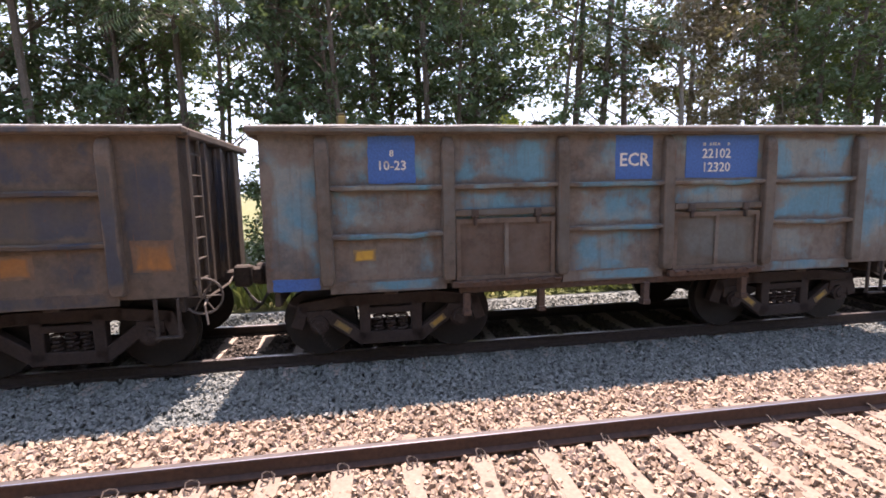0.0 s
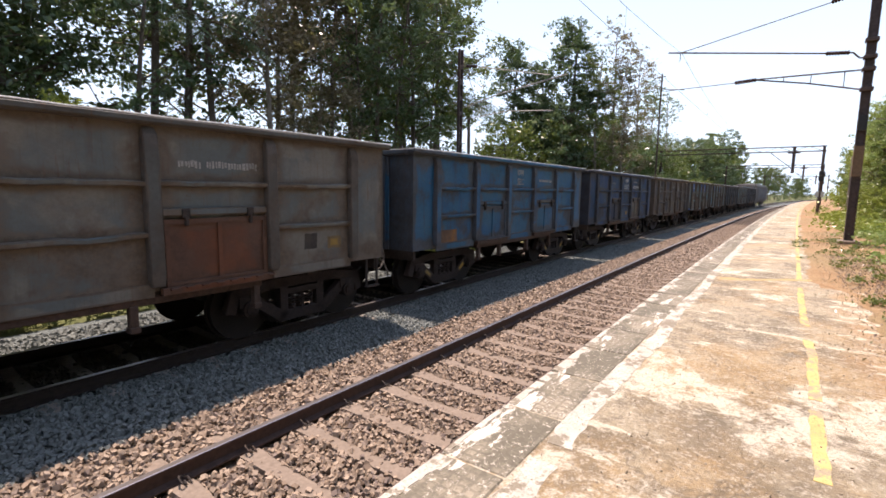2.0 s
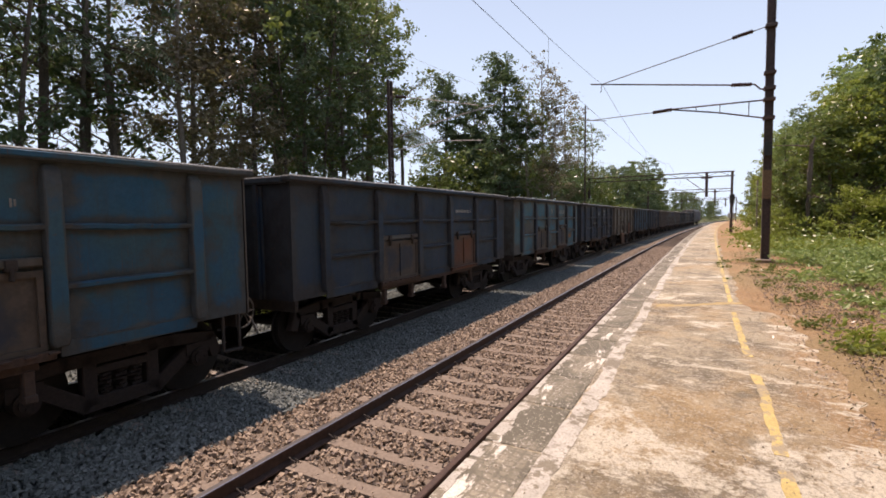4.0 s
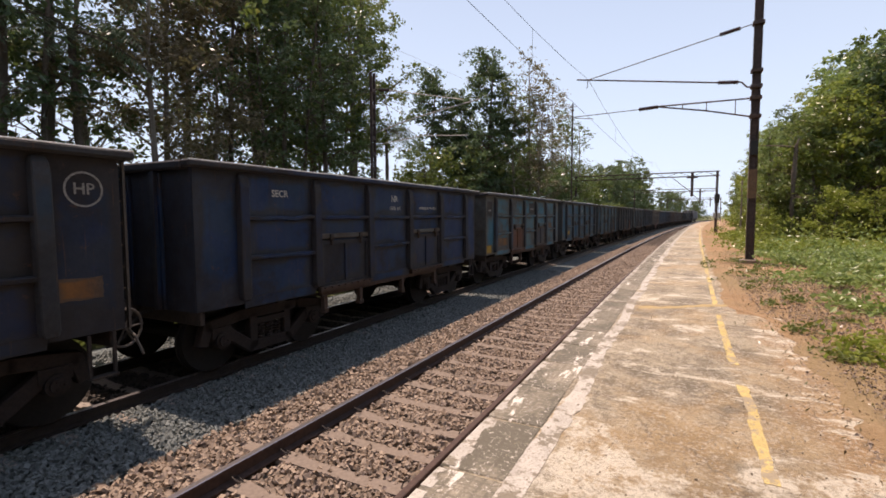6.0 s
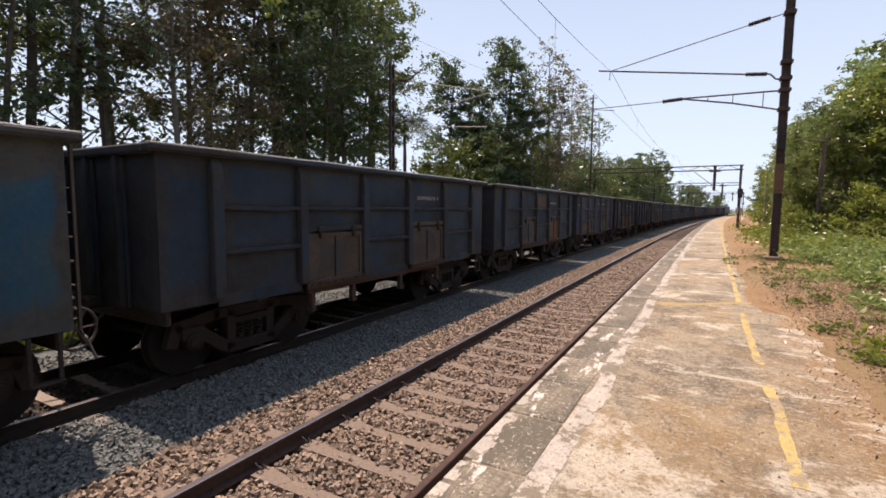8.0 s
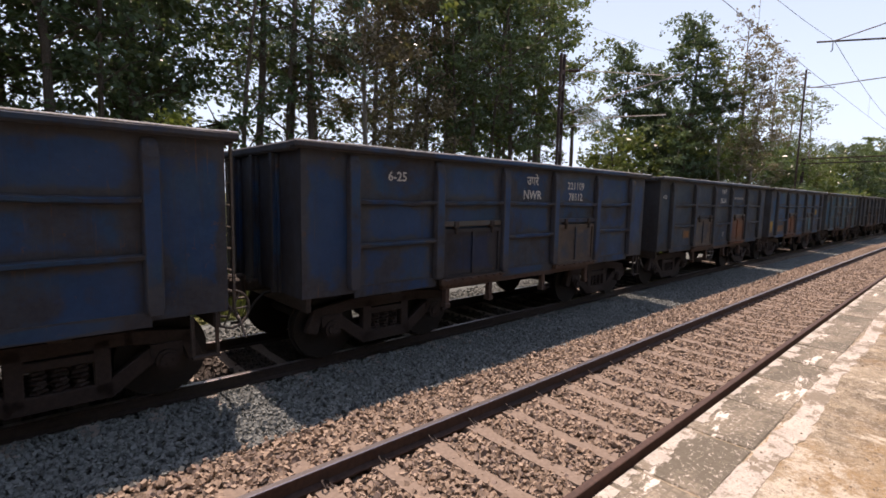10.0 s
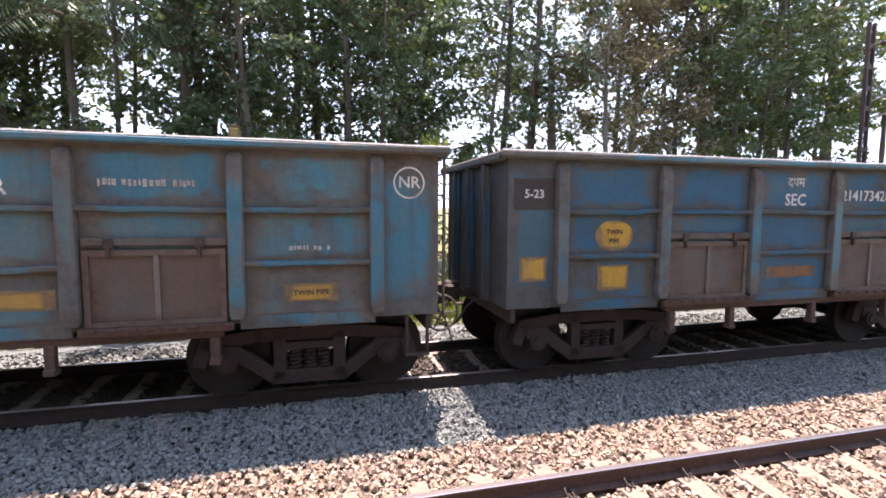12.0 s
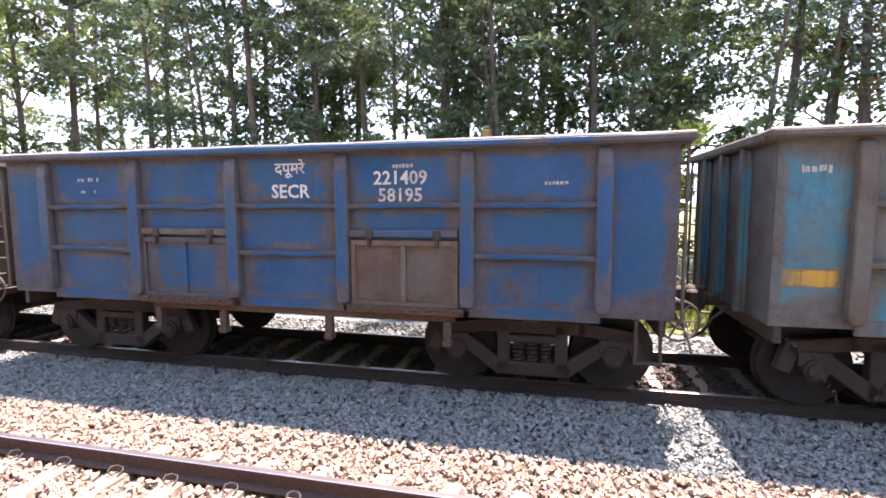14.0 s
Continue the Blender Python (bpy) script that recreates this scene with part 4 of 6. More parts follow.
def build_wagon(body, doors, chord, marks, label, open_door=False, odd=0):
    """An open bogie wagon with six posts a side and two flap doors a side. Its origin lies between the rails, at the rail's top."""
    wagon = new("goods_wagon")
    tagged(wagon, label, "wagon", group="wagons of the goods train")
    skin = scheme(body)
    put("floor", floor_mesh(), iron, wagon)
    for side, turn in ((-1, 0), (1, 180)):
        m = pose(0, 0, 0, 0, 0, turn)
        put("side_wall", open_side_mesh() if open_door and side < 0 else side_wall_mesh(), skin, wagon, m)
        put("end_wall", end_wall_mesh(), skin, wagon, m)
        if side < 0:
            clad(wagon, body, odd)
        put("top_chord", chord_mesh("side"), scheme(chord), wagon, m)
        put("top_bead", bead_mesh(), rim_glint, wagon, m)
        put("end_chord", chord_mesh("end"), scheme(chord), wagon, m)
        for i, x in enumerate(POSTS):
            lean = 0.6 * math.sin(odd * 5.1 + i * 2.3)
            put("post", post_mesh(), scheme(POST_PAINT.get(-odd, chord), 2 if (odd + i) % 3 else 1), wagon, m @ pose(x, -1.5, 0, 0, lean * 0.5, 0))
        for i, (a, b) in enumerate(zip(POSTS, POSTS[1:])):
            x, length = (a + b) / 2, b - a - 0.16
            tilt = 0.7 * math.sin(odd * 3.7 + i * 1.9 + side)
            put("rib", rib_mesh(length, (odd * 3 + i) % 4), skin, wagon, m @ pose(x, -1.5, 2.4, 0, tilt, 0))
            if i in (1, 3):
                swung = open_door and side < 0 and i == 1
                colour = doors[0 if i == 1 else 1]
                if side > 0:
                    colour = doors[1]
                hang = m @ pose(x, -1.5, 0)
                if swung:
                    hang = m @ pose(x, -1.56, 1.1, 0, 0, 0) @ pose(0, 0, 0, 176, 0, 0) @ pose(0, 0, -1.1)
                door = put("flap_door", door_mesh(), scheme(colour), wagon, hang)
                put("door_frame", door_frame_mesh(), scheme("frame" if colour in ("greybrown", "doorbrown") else colour), door)
                put("hinge_beam", boxes("hinge_beam", [(-0.73, 0.73, -0.06, 0.0, 1.99, 2.085)], 0.012), scheme("greybrown" if (odd + i) % 3 else body, 1), wagon, m @ pose(x, -1.5, 0, 0, tilt * 0.6, 0))
                for hx in (-0.45, 0.45):
                    put("hinge", hinge_mesh(), iron, wagon, m @ pose(x + hx, -1.5, 0))
                put("door_lip", door_sill_mesh(), sole_iron if colour != "rust" else scheme("rust"), wagon, m @ pose(x, -1.5, 0))
            else:
                put("rib", rib_mesh(length, (odd * 5 + i + 1) % 4), skin, wagon, m @ pose(x, -1.5, 1.77, 0, -tilt, 0))
                put("skirt", boxes("skirt", [(-0.79, 0.79, -0.012, 0.02, 0.99, 1.16)], 0.004), skin, wagon, m @ pose(x, -1.5, 0))
        for y in (-0.75, 0.0, 0.75):
            put("end_post", end_post_mesh(), skin, wagon, m @ pose(0, y, 0))
        put("ladder", ladder_mesh(), dull_steel, wagon, m)
        put("coupler", coupler_mesh(), iron, wagon, m)
        put("brake_hose", hose_mesh(0.35), rubber, wagon, m)
        put("foot_step", step_mesh(), iron, wagon, m)
        put("uncoupling_lever", lever_mesh(), dull_steel, wagon, m)
    build_underframe(wagon)
    put("brake_gear", pipe_mesh(), iron, wagon)
    put("brake_wheel", brake_wheel_mesh(), dull_steel, wagon, pose(4.98, -1.3, 1.02, 0, 0, 12))
    if odd == 17:
        put("brake_wheel", brake_wheel_mesh(), dull_steel, wagon, pose(-0.75, -1.5, 0.82))
    if odd in (26, 1, 9, 21, 12):
        put("safety_chain", chain_mesh(), iron, wagon, pose(0, 0, 0, 0, 0, 180) @ Matrix.Diagonal((1, -1, 1, 1)), "rusty chain hanging from the wagon's corner")
    for x in (-3.262, 3.262):
        bogie = build_bogie(wagon, x)
        if odd in (1, 2):
            for end in (-1, 1):
                put("painted_mark", boxes("bogie_mark", [(-0.13, 0.13, -0.004, 0.0, -0.045, 0.045)]), yellow_paint, bogie, pose(end * 0.68, -1.1925, 0.45, 0, -36 * end, 0), "yellow paint mark")
    for mark in marks:
        what, x, z, *rest = mark
        y = -1.5035
        if what == "bundle":
            put("tangled_wire", bundle_mesh(), iron, wagon, pose(x, -1.5, z))["kind"] = "stuff"
        elif what == "text":
            words, size, *proud = rest
            put("lettering", text_mesh(words, size), (dark_panel if proud and proud[0] == "dark" else worn_letters if -odd in FADED else white_paint), wagon, pose(x, -1.5065 if not proud else -1.509, z))
        elif what == "ring":
            put("painted_ring", ring_mesh(), worn_letters if -odd in FADED else white_paint, wagon, pose(x, -1.502, z))
        else:
            w, h, *shape = rest
            if what == "bar":
                put("writing", dash_mesh(w, h), faint_paint, wagon, pose(x, -1.5045, z))["kind"] = "stuff"
                continue
            colour = {"yellow": yellow_paint, "orange": orange_paint, "square": bluesquare, "olive": olive_paint, "white": white_paint, "dark": dark_panel}[what]
            put("paint_patch", patch_mesh(w, h, 1.0 if shape else 0.0), colour, wagon, pose(x, -1.5005 if shape != [2] else -1.503, z))
    return wagon


def dash_mesh(w, h):
    """Writing too worn to read: rows of short uneven bars."""
    rows = max(1, round(h / 0.11))
    tall = h / rows
    r = random.Random(round(w * 1000 + h * 77))
    spans = []
    for row in range(rows):
        z0 = -h / 2 + row * tall
        x = -w / 2
        while x < w / 2 - 0.02:
            wide = r.uniform(0.018, 0.05)
            if r.random() < 0.82:
                low, high = r.uniform(0.0, 0.2), r.uniform(0.6, 0.78)
                spans.append((x, min(x + wide, w / 2), -0.002, 0.001, z0 + tall * low, z0 + tall * high))
            x += wide + r.uniform(0.008, 0.022)
    return boxes("dashes_%d_%d" % (w * 100, h * 100), spans)


def bundle_mesh():
    """A tangle of wire wound round a rib."""
    if "wire_bundle" in MESHES:
        return MESHES["wire_bundle"]
    bm = bmesh.new()
    r = random.Random(8)
    for _ in range(7):
        x, z = r.uniform(-0.2, 0.0), r.uniform(-0.08, 0.08)
        tube(bm, [(x, -0.09, z), (x + 0.15, -0.13, z + r.uniform(-0.06, 0.06)), (x + 0.34, -0.12, z + r.uniform(-0.1, 0.1)), (x + 0.48, -0.08, z + r.uniform(-0.08, 0.08))], 0.013, 5)
    return keep("wire_bundle", bm)


def ring_mesh():
    if "ring" in MESHES:
        return MESHES["ring"]
    bm = bmesh.new()
    rows = [[bm.verts.new((r * math.cos(a), y, r * math.sin(a))) for a in (2 * math.pi * k / 32 for k in range(32))] for r, y in ((0.2, 0), (0.2, -0.003), (0.178, -0.003), (0.178, 0))]
    for a, b in zip(rows, rows[1:]):
        for k in range(32):
            bm.faces.new((a[k], b[k], b[(k + 1) % 32], a[(k + 1) % 32]))
    bmesh.ops.recalc_face_normals(bm, faces=bm.faces)
    return keep("ring", bm)


# Bays from behind to ahead: end (-4.55), first (-3.37), door (-1.7), middle (0), door (1.7), last (3.37), end (4.55).
WAGONS = {
    5: ("slate", ("brown", "brown"), "slate", [], "dusty slate-grey open goods wagon behind the locomotive"),
    4: ("teal", ("brown", "teal"), "teal", [], "faded teal open goods wagon with rusty doors"),
    3: ("slate", ("brown", "brown"), "slate", [], "dusty slate-grey open goods wagon"),
    2: ("paleblue", ("greybrown", "brown"), "greybrown", [("square", -3.25, 2.75, 0.55, 0.5), ("square", 0.3, 2.75, 0.5, 0.5)], "pale blue and brown open goods wagon with blue stencil squares"),
    1: ("paleblue", ("doorbrown", "greybrown"), "greybrown", [("square", -3.2, 2.76, 0.62, 0.62), ("text", -3.2, 2.84, "8", 0.12, 1), ("text", -3.2, 2.68, "10-23", 0.17, 1), ("square", 0.28, 2.76, 0.58, 0.62), ("text", 0.28, 2.72, "ECR", 0.26, 1), ("square", 1.7, 2.76, 1.2, 0.62), ("bar", 1.6, 2.95, 0.45, 0.07), ("text", 1.6, 2.8, "22102", 0.19, 1), ("text", 1.6, 2.6, "12320", 0.19, 1), ("square", 0.0, 1.08, 1.5, 0.16), ("bar", 0.0, 1.09, 0.9, 0.06), ("square", -4.5, 1.14, 0.6, 0.16), ("yellow", -3.6, 1.5, 0.3, 0.16)], "pale blue and brown open goods wagon with blue stencil squares"),
    0: ("brown", ("brown", "brown"), "brown", [("text", 0.1, 2.7, "ECoR", 0.22), ("text", 1.65, 2.76, "22121", 0.16), ("text", 1.65, 2.58, "20793", 0.16), ("bar", 1.65, 2.92, 0.4, 0.06), ("dark", -3.3, 2.7, 0.7, 0.45), ("bar", -3.3, 2.66, 0.4, 0.09), ("orange", 2.95, 1.52, 0.42, 0.3), ("orange", 4.5, 1.6, 0.5, 0.4), ("bundle", -2.55, 1.72)], "grey-brown open goods wagon with faded orange patches"),
    -1: ("cobalt", ("deep", "doorbrown"), "cobalt", [("text", 0.14, 2.84, "पमरे", 0.26), ("text", 0.14, 2.58, "E C R", 0.27), ("text", 1.7, 2.58, "22101027199", 0.19), ("bar", 1.7, 2.84, 0.55, 0.08), ("bar", -1.8, 2.74, 0.4, 0.1), ("yellow", 0.3, 1.38, 0.28, 0.16)], "dark blue open goods wagon with brown doors"),
    -2: ("azure", ("azure", "azure"), "azure", [("text", -0.05, 2.86, "दपम", 0.22), ("text", -0.05, 2.6, "SEC", 0.24), ("bar", 1.7, 2.68, 1.0, 0.12), ("orange", -3.6, 1.3, 0.7, 0.3)], "bright blue open goods wagon with scuffed paint"),
    -3: ("pale", ("rust", "rust"), "greybrown", [("bar", 1.7, 2.66, 1.1, 0.14), ("dark", 3.2, 1.5, 0.25, 0.25), ("yellow", 3.7, 1.45, 0.3, 0.2)], "whitish open goods wagon with a rust-red door hanging open"),
    -4: ("slate", ("slate", "slate"), "slate", [("text", 0.0, 2.64, "ECR", 0.3), ("text", 1.7, 2.78, "221409", 0.24), ("text", 1.7, 2.54, "56757", 0.24), ("bar", 3.3, 2.66, 0.4, 0.1), ("yellow", 4.5, 1.62, 0.45, 0.28), ("bar", 3.2, 1.4, 0.3, 0.18)], "dark slate-blue open goods wagon"),
    -5: ("teal", ("brown", "brown"), "slate", [("text", 1.5, 2.68, "22121632458", 0.25), ("orange", 3.2, 1.5, 0.55, 0.2), ("text", 0.0, 2.7, "SR", 0.28)], "dull teal open goods wagon with an orange patch"),
    -6: ("slate", ("brown", "rust"), "slate", [("bar", 1.7, 2.66, 1.0, 0.14)], "dark slate-grey open goods wagon"),
    -7: ("blue", ("blue", "brown"), "blue", [("bar", 1.7, 2.66, 1.0, 0.14)], "worn blue open goods wagon"),
    -8: ("blue", ("blue", "blue"), "slate", [("bar", 0.0, 2.7, 0.6, 0.2), ("yellow", -3.4, 1.45, 0.6, 0.25)], "worn blue open goods wagon with a yellow patch"),
    -9: ("teal", ("rust", "brown"), "slate", [("dark", -4.55, 2.65, 0.45, 0.5), ("bar", -4.55, 2.6, 0.25, 0.08), ("dark", 0.35, 2.72, 0.8, 0.45), ("bar", 0.35, 2.7, 0.5, 0.1), ("orange", -3.25, 1.45, 1.0, 0.3), ("orange", 3.3, 1.95, 0.6, 0.22), ("yellow", -4.6, 1.25, 0.5, 0.3)], "grey-teal open goods wagon with brown doors and orange patches"),
    -10: ("royal", ("deep", "deep"), "deep", [("text", -3.3, 2.78, "SECR", 0.16), ("text", 0.2, 2.8, "NR", 0.2), ("bar", 0.2, 2.6, 0.5, 0.12), ("bar", 1.8, 2.62, 0.9, 0.12)], "deep blue open goods wagon"),
    -11: ("deep", ("rust", "rust"), "slate", [("ring", 4.5, 2.72), ("text", 4.5, 2.72, "HP", 0.18), ("orange", 4.4, 1.6, 0.5, 0.25), ("bar", -3.2, 2.7, 0.4, 0.14), ("bar", 0.1, 2.68, 0.5, 0.2), ("bar", 1.7, 2.66, 1.0, 0.14)], "deep blue open goods wagon with rust-orange doors"),
    -12: ("cobalt", ("brown", "brown"), "slate", [("dark", -4.5, 2.6, 0.5, 0.35), ("text", -4.5, 2.6, "04-23", 0.15, 1), ("text", 0.2, 2.7, "IECR", 0.2), ("dark", 1.55, 2.72, 0.8, 0.4), ("bar", 1.55, 2.7, 0.5, 0.12), ("orange", -3.25, 1.35, 1.4, 0.35)], "deep blue open goods wagon with brown rust stains"),
    -13: ("slate", ("brown", "rust"), "slate", [("bar", 1.7, 2.66, 1.0, 0.14), ("orange", 0.0, 2.7, 1.0, 0.4)], "slate-grey open goods wagon with rust-brown stains"),
    -14: ("slate", ("brown", "brown"), "slate", [("bar", 1.7, 2.66, 1.0, 0.14)], "dark slate-grey open goods wagon"),
    -15: ("blue", ("blue", "brown"), "blue", [("bar", 1.7, 2.66, 1.0, 0.14)], "worn blue open goods wagon"),
    -16: ("bright", ("rust", "teal"), "slate", [("yellow", -4.6, 1.5, 0.4, 0.5), ("orange", -3.25, 1.4, 1.0, 0.3), ("yellow", 3.3, 2.1, 0.4, 0.3)], "bright blue open goods wagon with yellow patches"),
    -17: ("slate", ("brown", "rust"), "slate", [("text", -4.55, 2.62, "4-25", 0.14), ("text", 0.1, 2.86, "प म रे", 0.22), ("text", 0.1, 2.56, "ECoR", 0.22), ("bar", 1.7, 2.68, 1.0, 0.12), ("orange", -2.9, 1.5, 0.5, 0.25), ("bar", 0.3, 1.4, 0.18, 0.18)], "dark slate-blue open goods wagon with a rust-orange door"),
    -18: ("cobalt", ("deep", "brown"), "cobalt", [("text", -3.3, 2.78, "6-25", 0.2), ("text", 0.05, 2.84, "उपरे", 0.24), ("text", 0.05, 2.56, "NWR", 0.24), ("text", 1.6, 2.78, "221109", 0.22), ("text", 1.6, 2.54, "78512", 0.22), ("yellow", 4.3, 2.7, 0.1, 0.6)], "dark blue open goods wagon with brown doors"),
    -19: ("cobalt", ("deep", "deep"), "cobalt", [("bar", -3.2, 2.7, 0.5, 0.15), ("text", 0.1, 2.86, "पमरे", 0.24), ("text", 0.1, 2.56, "ECR", 0.26), ("text", 1.7, 2.78, "22015", 0.18), ("text", 1.7, 2.58, "3603", 0.2), ("yellow", 0.0, 1.5, 0.25, 0.14), ("bundle", -2.7, 1.45)], "deep blue open goods wagon"),
    -20: ("white", ("greybrown", "rust"), "slate", [("yellow", 4.52, 1.45, 0.62, 0.36), ("dark", 3.4, 1.35, 0.3, 0.2)], "grey-white open goods wagon with a rust-red door"),
    -21: ("teal", ("doorbrown", "greybrown"), "teal", [("yellow", -3.25, 2.05, 0.8, 0.5, 1), ("text", -3.25, 2.12, "WITH TWIN", 0.12, "dark"), ("text", -3.25, 1.96, "PIPE", 0.12, "dark"), ("yellow", -3.25, 1.45, 1.1, 0.36), ("text", 0.1, 2.84, "दमरे", 0.24), ("text", 0.1, 2.58, "SCR", 0.27), ("text", 1.7, 2.64, "22091620394", 0.21), ("orange", 0.0, 1.42, 1.0, 0.2), ("ring", 4.5, 2.76), ("text", 4.5, 2.76, "NP", 0.2), ("dark", 3.85, 1.42, 0.55, 0.42), ("bar", 3.2, 2.72, 0.5, 0.1), ("bar", 3.85, 1.42, 0.3, 0.08), ("orange", 4.5, 1.35, 0.5, 0.14)], "teal open goods wagon with a yellow oval sign"),
    -22: ("blue", ("doorbrown", "doorbrown"), "teal", [("yellow", -3.25, 2.05, 0.62, 0.44, 1), ("text", -3.25, 2.1, "TWIN", 0.1, "dark"), ("text", -3.25, 1.97, "PIPE", 0.1, "dark"), ("dark", -4.5, 2.62, 0.6, 0.42), ("text", -4.5, 2.62, "5-23", 0.16, 1), ("yellow", -4.5, 1.6, 0.4, 0.34), ("yellow", -3.25, 1.45, 0.5, 0.36), ("text", 0.0, 2.86, "दपम", 0.2), ("text", 0.0, 2.58, "SEC", 0.26), ("text", 1.5, 2.66, "22141734262", 0.24), ("orange", 0.0, 1.45, 1.0, 0.18), ("bar", 3.3, 2.68, 0.7, 0.18), ("yellow", 3.1, 1.5, 0.5, 0.24), ("orange", 4.5, 1.5, 0.6, 0.42)], "dirty blue open goods wagon with yellow patches"),
    -23: ("teal", ("doorbrown", "doorbrown"), "teal", [("yellow", -3.25, 2.05, 0.9, 0.55, 1), ("text", -3.25, 2.12, "WITH TWIN", 0.13, "dark"), ("text", -3.25, 1.95, "PIPE", 0.13, "dark"), ("yellow", -3.25, 1.45, 0.9, 0.38), ("yellow", -4.55, 1.35, 0.5, 0.16), ("text", 0.0, 2.62, "S C R", 0.24), ("bar", -4.55, 2.66, 0.3, 0.12), ("ring", 4.5, 2.74), ("text", 4.5, 2.74, "NR", 0.2), ("bar", 3.3, 1.95, 0.5, 0.08), ("yellow", 3.3, 1.4, 0.62, 0.22), ("text", 3.3, 1.4, "TWIN PIPE", 0.09, "dark"), ("yellow", 0.2, 1.42, 0.9, 0.22), ("bar", 1.6, 2.7, 1.0, 0.12)], "light blue-grey open goods wagon with a yellow oval sign"),
    -24: ("blue", ("doorbrown", "doorbrown"), "blue", [("text", 0.05, 2.86, "पूमरे", 0.26), ("text", 0.05, 2.6, "E C R", 0.3), ("bar", 1.7, 2.9, 0.8, 0.1), ("text", 1.72, 2.64, "22101619493", 0.222), ("bar", 3.1, 2.84, 0.45, 0.08), ("bar", 3.75, 2.84, 0.35, 0.08), ("bar", 3.1, 2.68, 0.35, 0.08), ("bar", 3.75, 2.68, 0.35, 0.08), ("bar", 3.1, 2.52, 0.4, 0.08), ("bar", 3.75, 2.52, 0.4, 0.08), ("ring", 4.5, 2.66), ("text", 4.5, 2.66, "नपी", 0.2), ("bar", 1.7, 2.16, 0.4, 0.09), ("yellow", 0.1, 1.4, 0.9, 0.26), ("orange", 3.5, 1.5, 0.6, 0.22), ("yellow", -3.25, 1.98, 0.6, 0.36, 1), ("bar", -3.25, 1.98, 0.36, 0.05), ("yellow", -3.5, 1.42, 0.85, 0.36), ("bar", -4.55, 2.7, 0.28, 0.1), ("yellow", -4.6, 1.75, 0.45, 0.25), ("bar", -3.6, 1.1, 0.6, 0.08)], "blue open goods wagon with grey-brown doors"),
    -25: ("navy", ("doorbrown", "doorbrown"), "navy", [("text", 0.05, 2.88, "पूरे", 0.2), ("text", 0.05, 2.66, "E R", 0.2), ("bar", 1.7, 2.86, 0.35, 0.08), ("text", 1.7, 2.62, "22021910014", 0.165), ("bar", 3.1, 2.76, 0.5, 0.06), ("bar", 3.75, 2.76, 0.3, 0.06), ("bar", 3.0, 2.66, 0.25, 0.06), ("bar", 3.75, 2.66, 0.3, 0.06), ("bar", 3.0, 2.56, 0.25, 0.06), ("bar", 3.7, 2.56, 0.3, 0.06), ("ring", 4.5, 2.74), ("text", 4.5, 2.74, "NP", 0.16), ("bar", 0.05, 1.98, 0.7, 0.06), ("yellow", 0.0, 1.4, 1.2, 0.18), ("bar", 4.5, 1.35, 0.35, 0.06), ("white", -3.25, 2.07, 0.75, 0.46, 1), ("olive", -3.25, 2.07, 0.7, 0.41, 2), ("olive", -3.4, 1.48, 0.5, 0.36), ("olive", -4.5, 1.68, 0.35, 0.14), ("bundle", -2.75, 1.6), ("bar", -4.6, 1.4, 0.3, 0.12), ("bar", -4.6, 2.72, 0.25, 0.1)], "blue open goods wagon with a yellow oval mark"),
    -26: ("teal", ("greybrown", "greybrown"), "greybrown", [("white", -3.25, 2.05, 0.68, 0.42, 1), ("orange", -3.25, 2.05, 0.62, 0.36, 2), ("text", 0.1, 2.7, "CR", 0.28), ("bar", 1.7, 2.88, 0.5, 0.08), ("text", 1.7, 2.7, "22125", 0.19), ("bar", 1.7, 2.54, 0.5, 0.08), ("text", 3.4, 2.84, "70.80", 0.13), ("text", 3.4, 2.68, "20.25", 0.13), ("text", 3.4, 2.52, "30.72", 0.13), ("ring", 4.5, 2.72), ("text", 4.5, 2.72, "नपी", 0.2), ("orange", 3.4, 1.52, 0.9, 0.26), ("yellow", 4.5, 1.4, 0.6, 0.44), ("yellow", -4.5, 1.6, 0.55, 0.2), ("bar", -4.5, 2.78, 0.3, 0.12), ("orange", -3.25, 1.4, 0.8, 0.3)], "teal and brown open goods wagon with yellow patches"),
    -27: ("bright2", ("bright2", "doorbrown"), "bright2", [("text", 0.05, 2.89, "दपूमरे", 0.21), ("text", 0.05, 2.58, "SECR", 0.25), ("bar", 1.6, 2.9, 0.4, 0.07), ("text", 1.6, 2.74, "221409", 0.24), ("text", 1.6, 2.52, "58195", 0.24), ("bar", -3.3, 2.8, 0.4, 0.08), ("bar", -3.3, 2.62, 0.3, 0.06), ("bar", 3.5, 2.66, 0.4, 0.06)], "strong blue open goods wagon with brown grime"),
    -28: ("pale", ("greybrown", "greybrown"), "pale", [], "whitish open goods wagon"),
    -29: ("teal", ("brown", "brown"), "slate", [], "teal open goods wagon"),
    -30: ("blue", ("brown", "brown"), "slate", [], "worn blue open goods wagon"),
}
TRAIN = {}
for k, (body, doors, chord, marks, label) in WAGONS.items():
    TRAIN[k] = build_wagon(body, doors, chord, marks, label, open_door=k == -3, odd=abs(k))


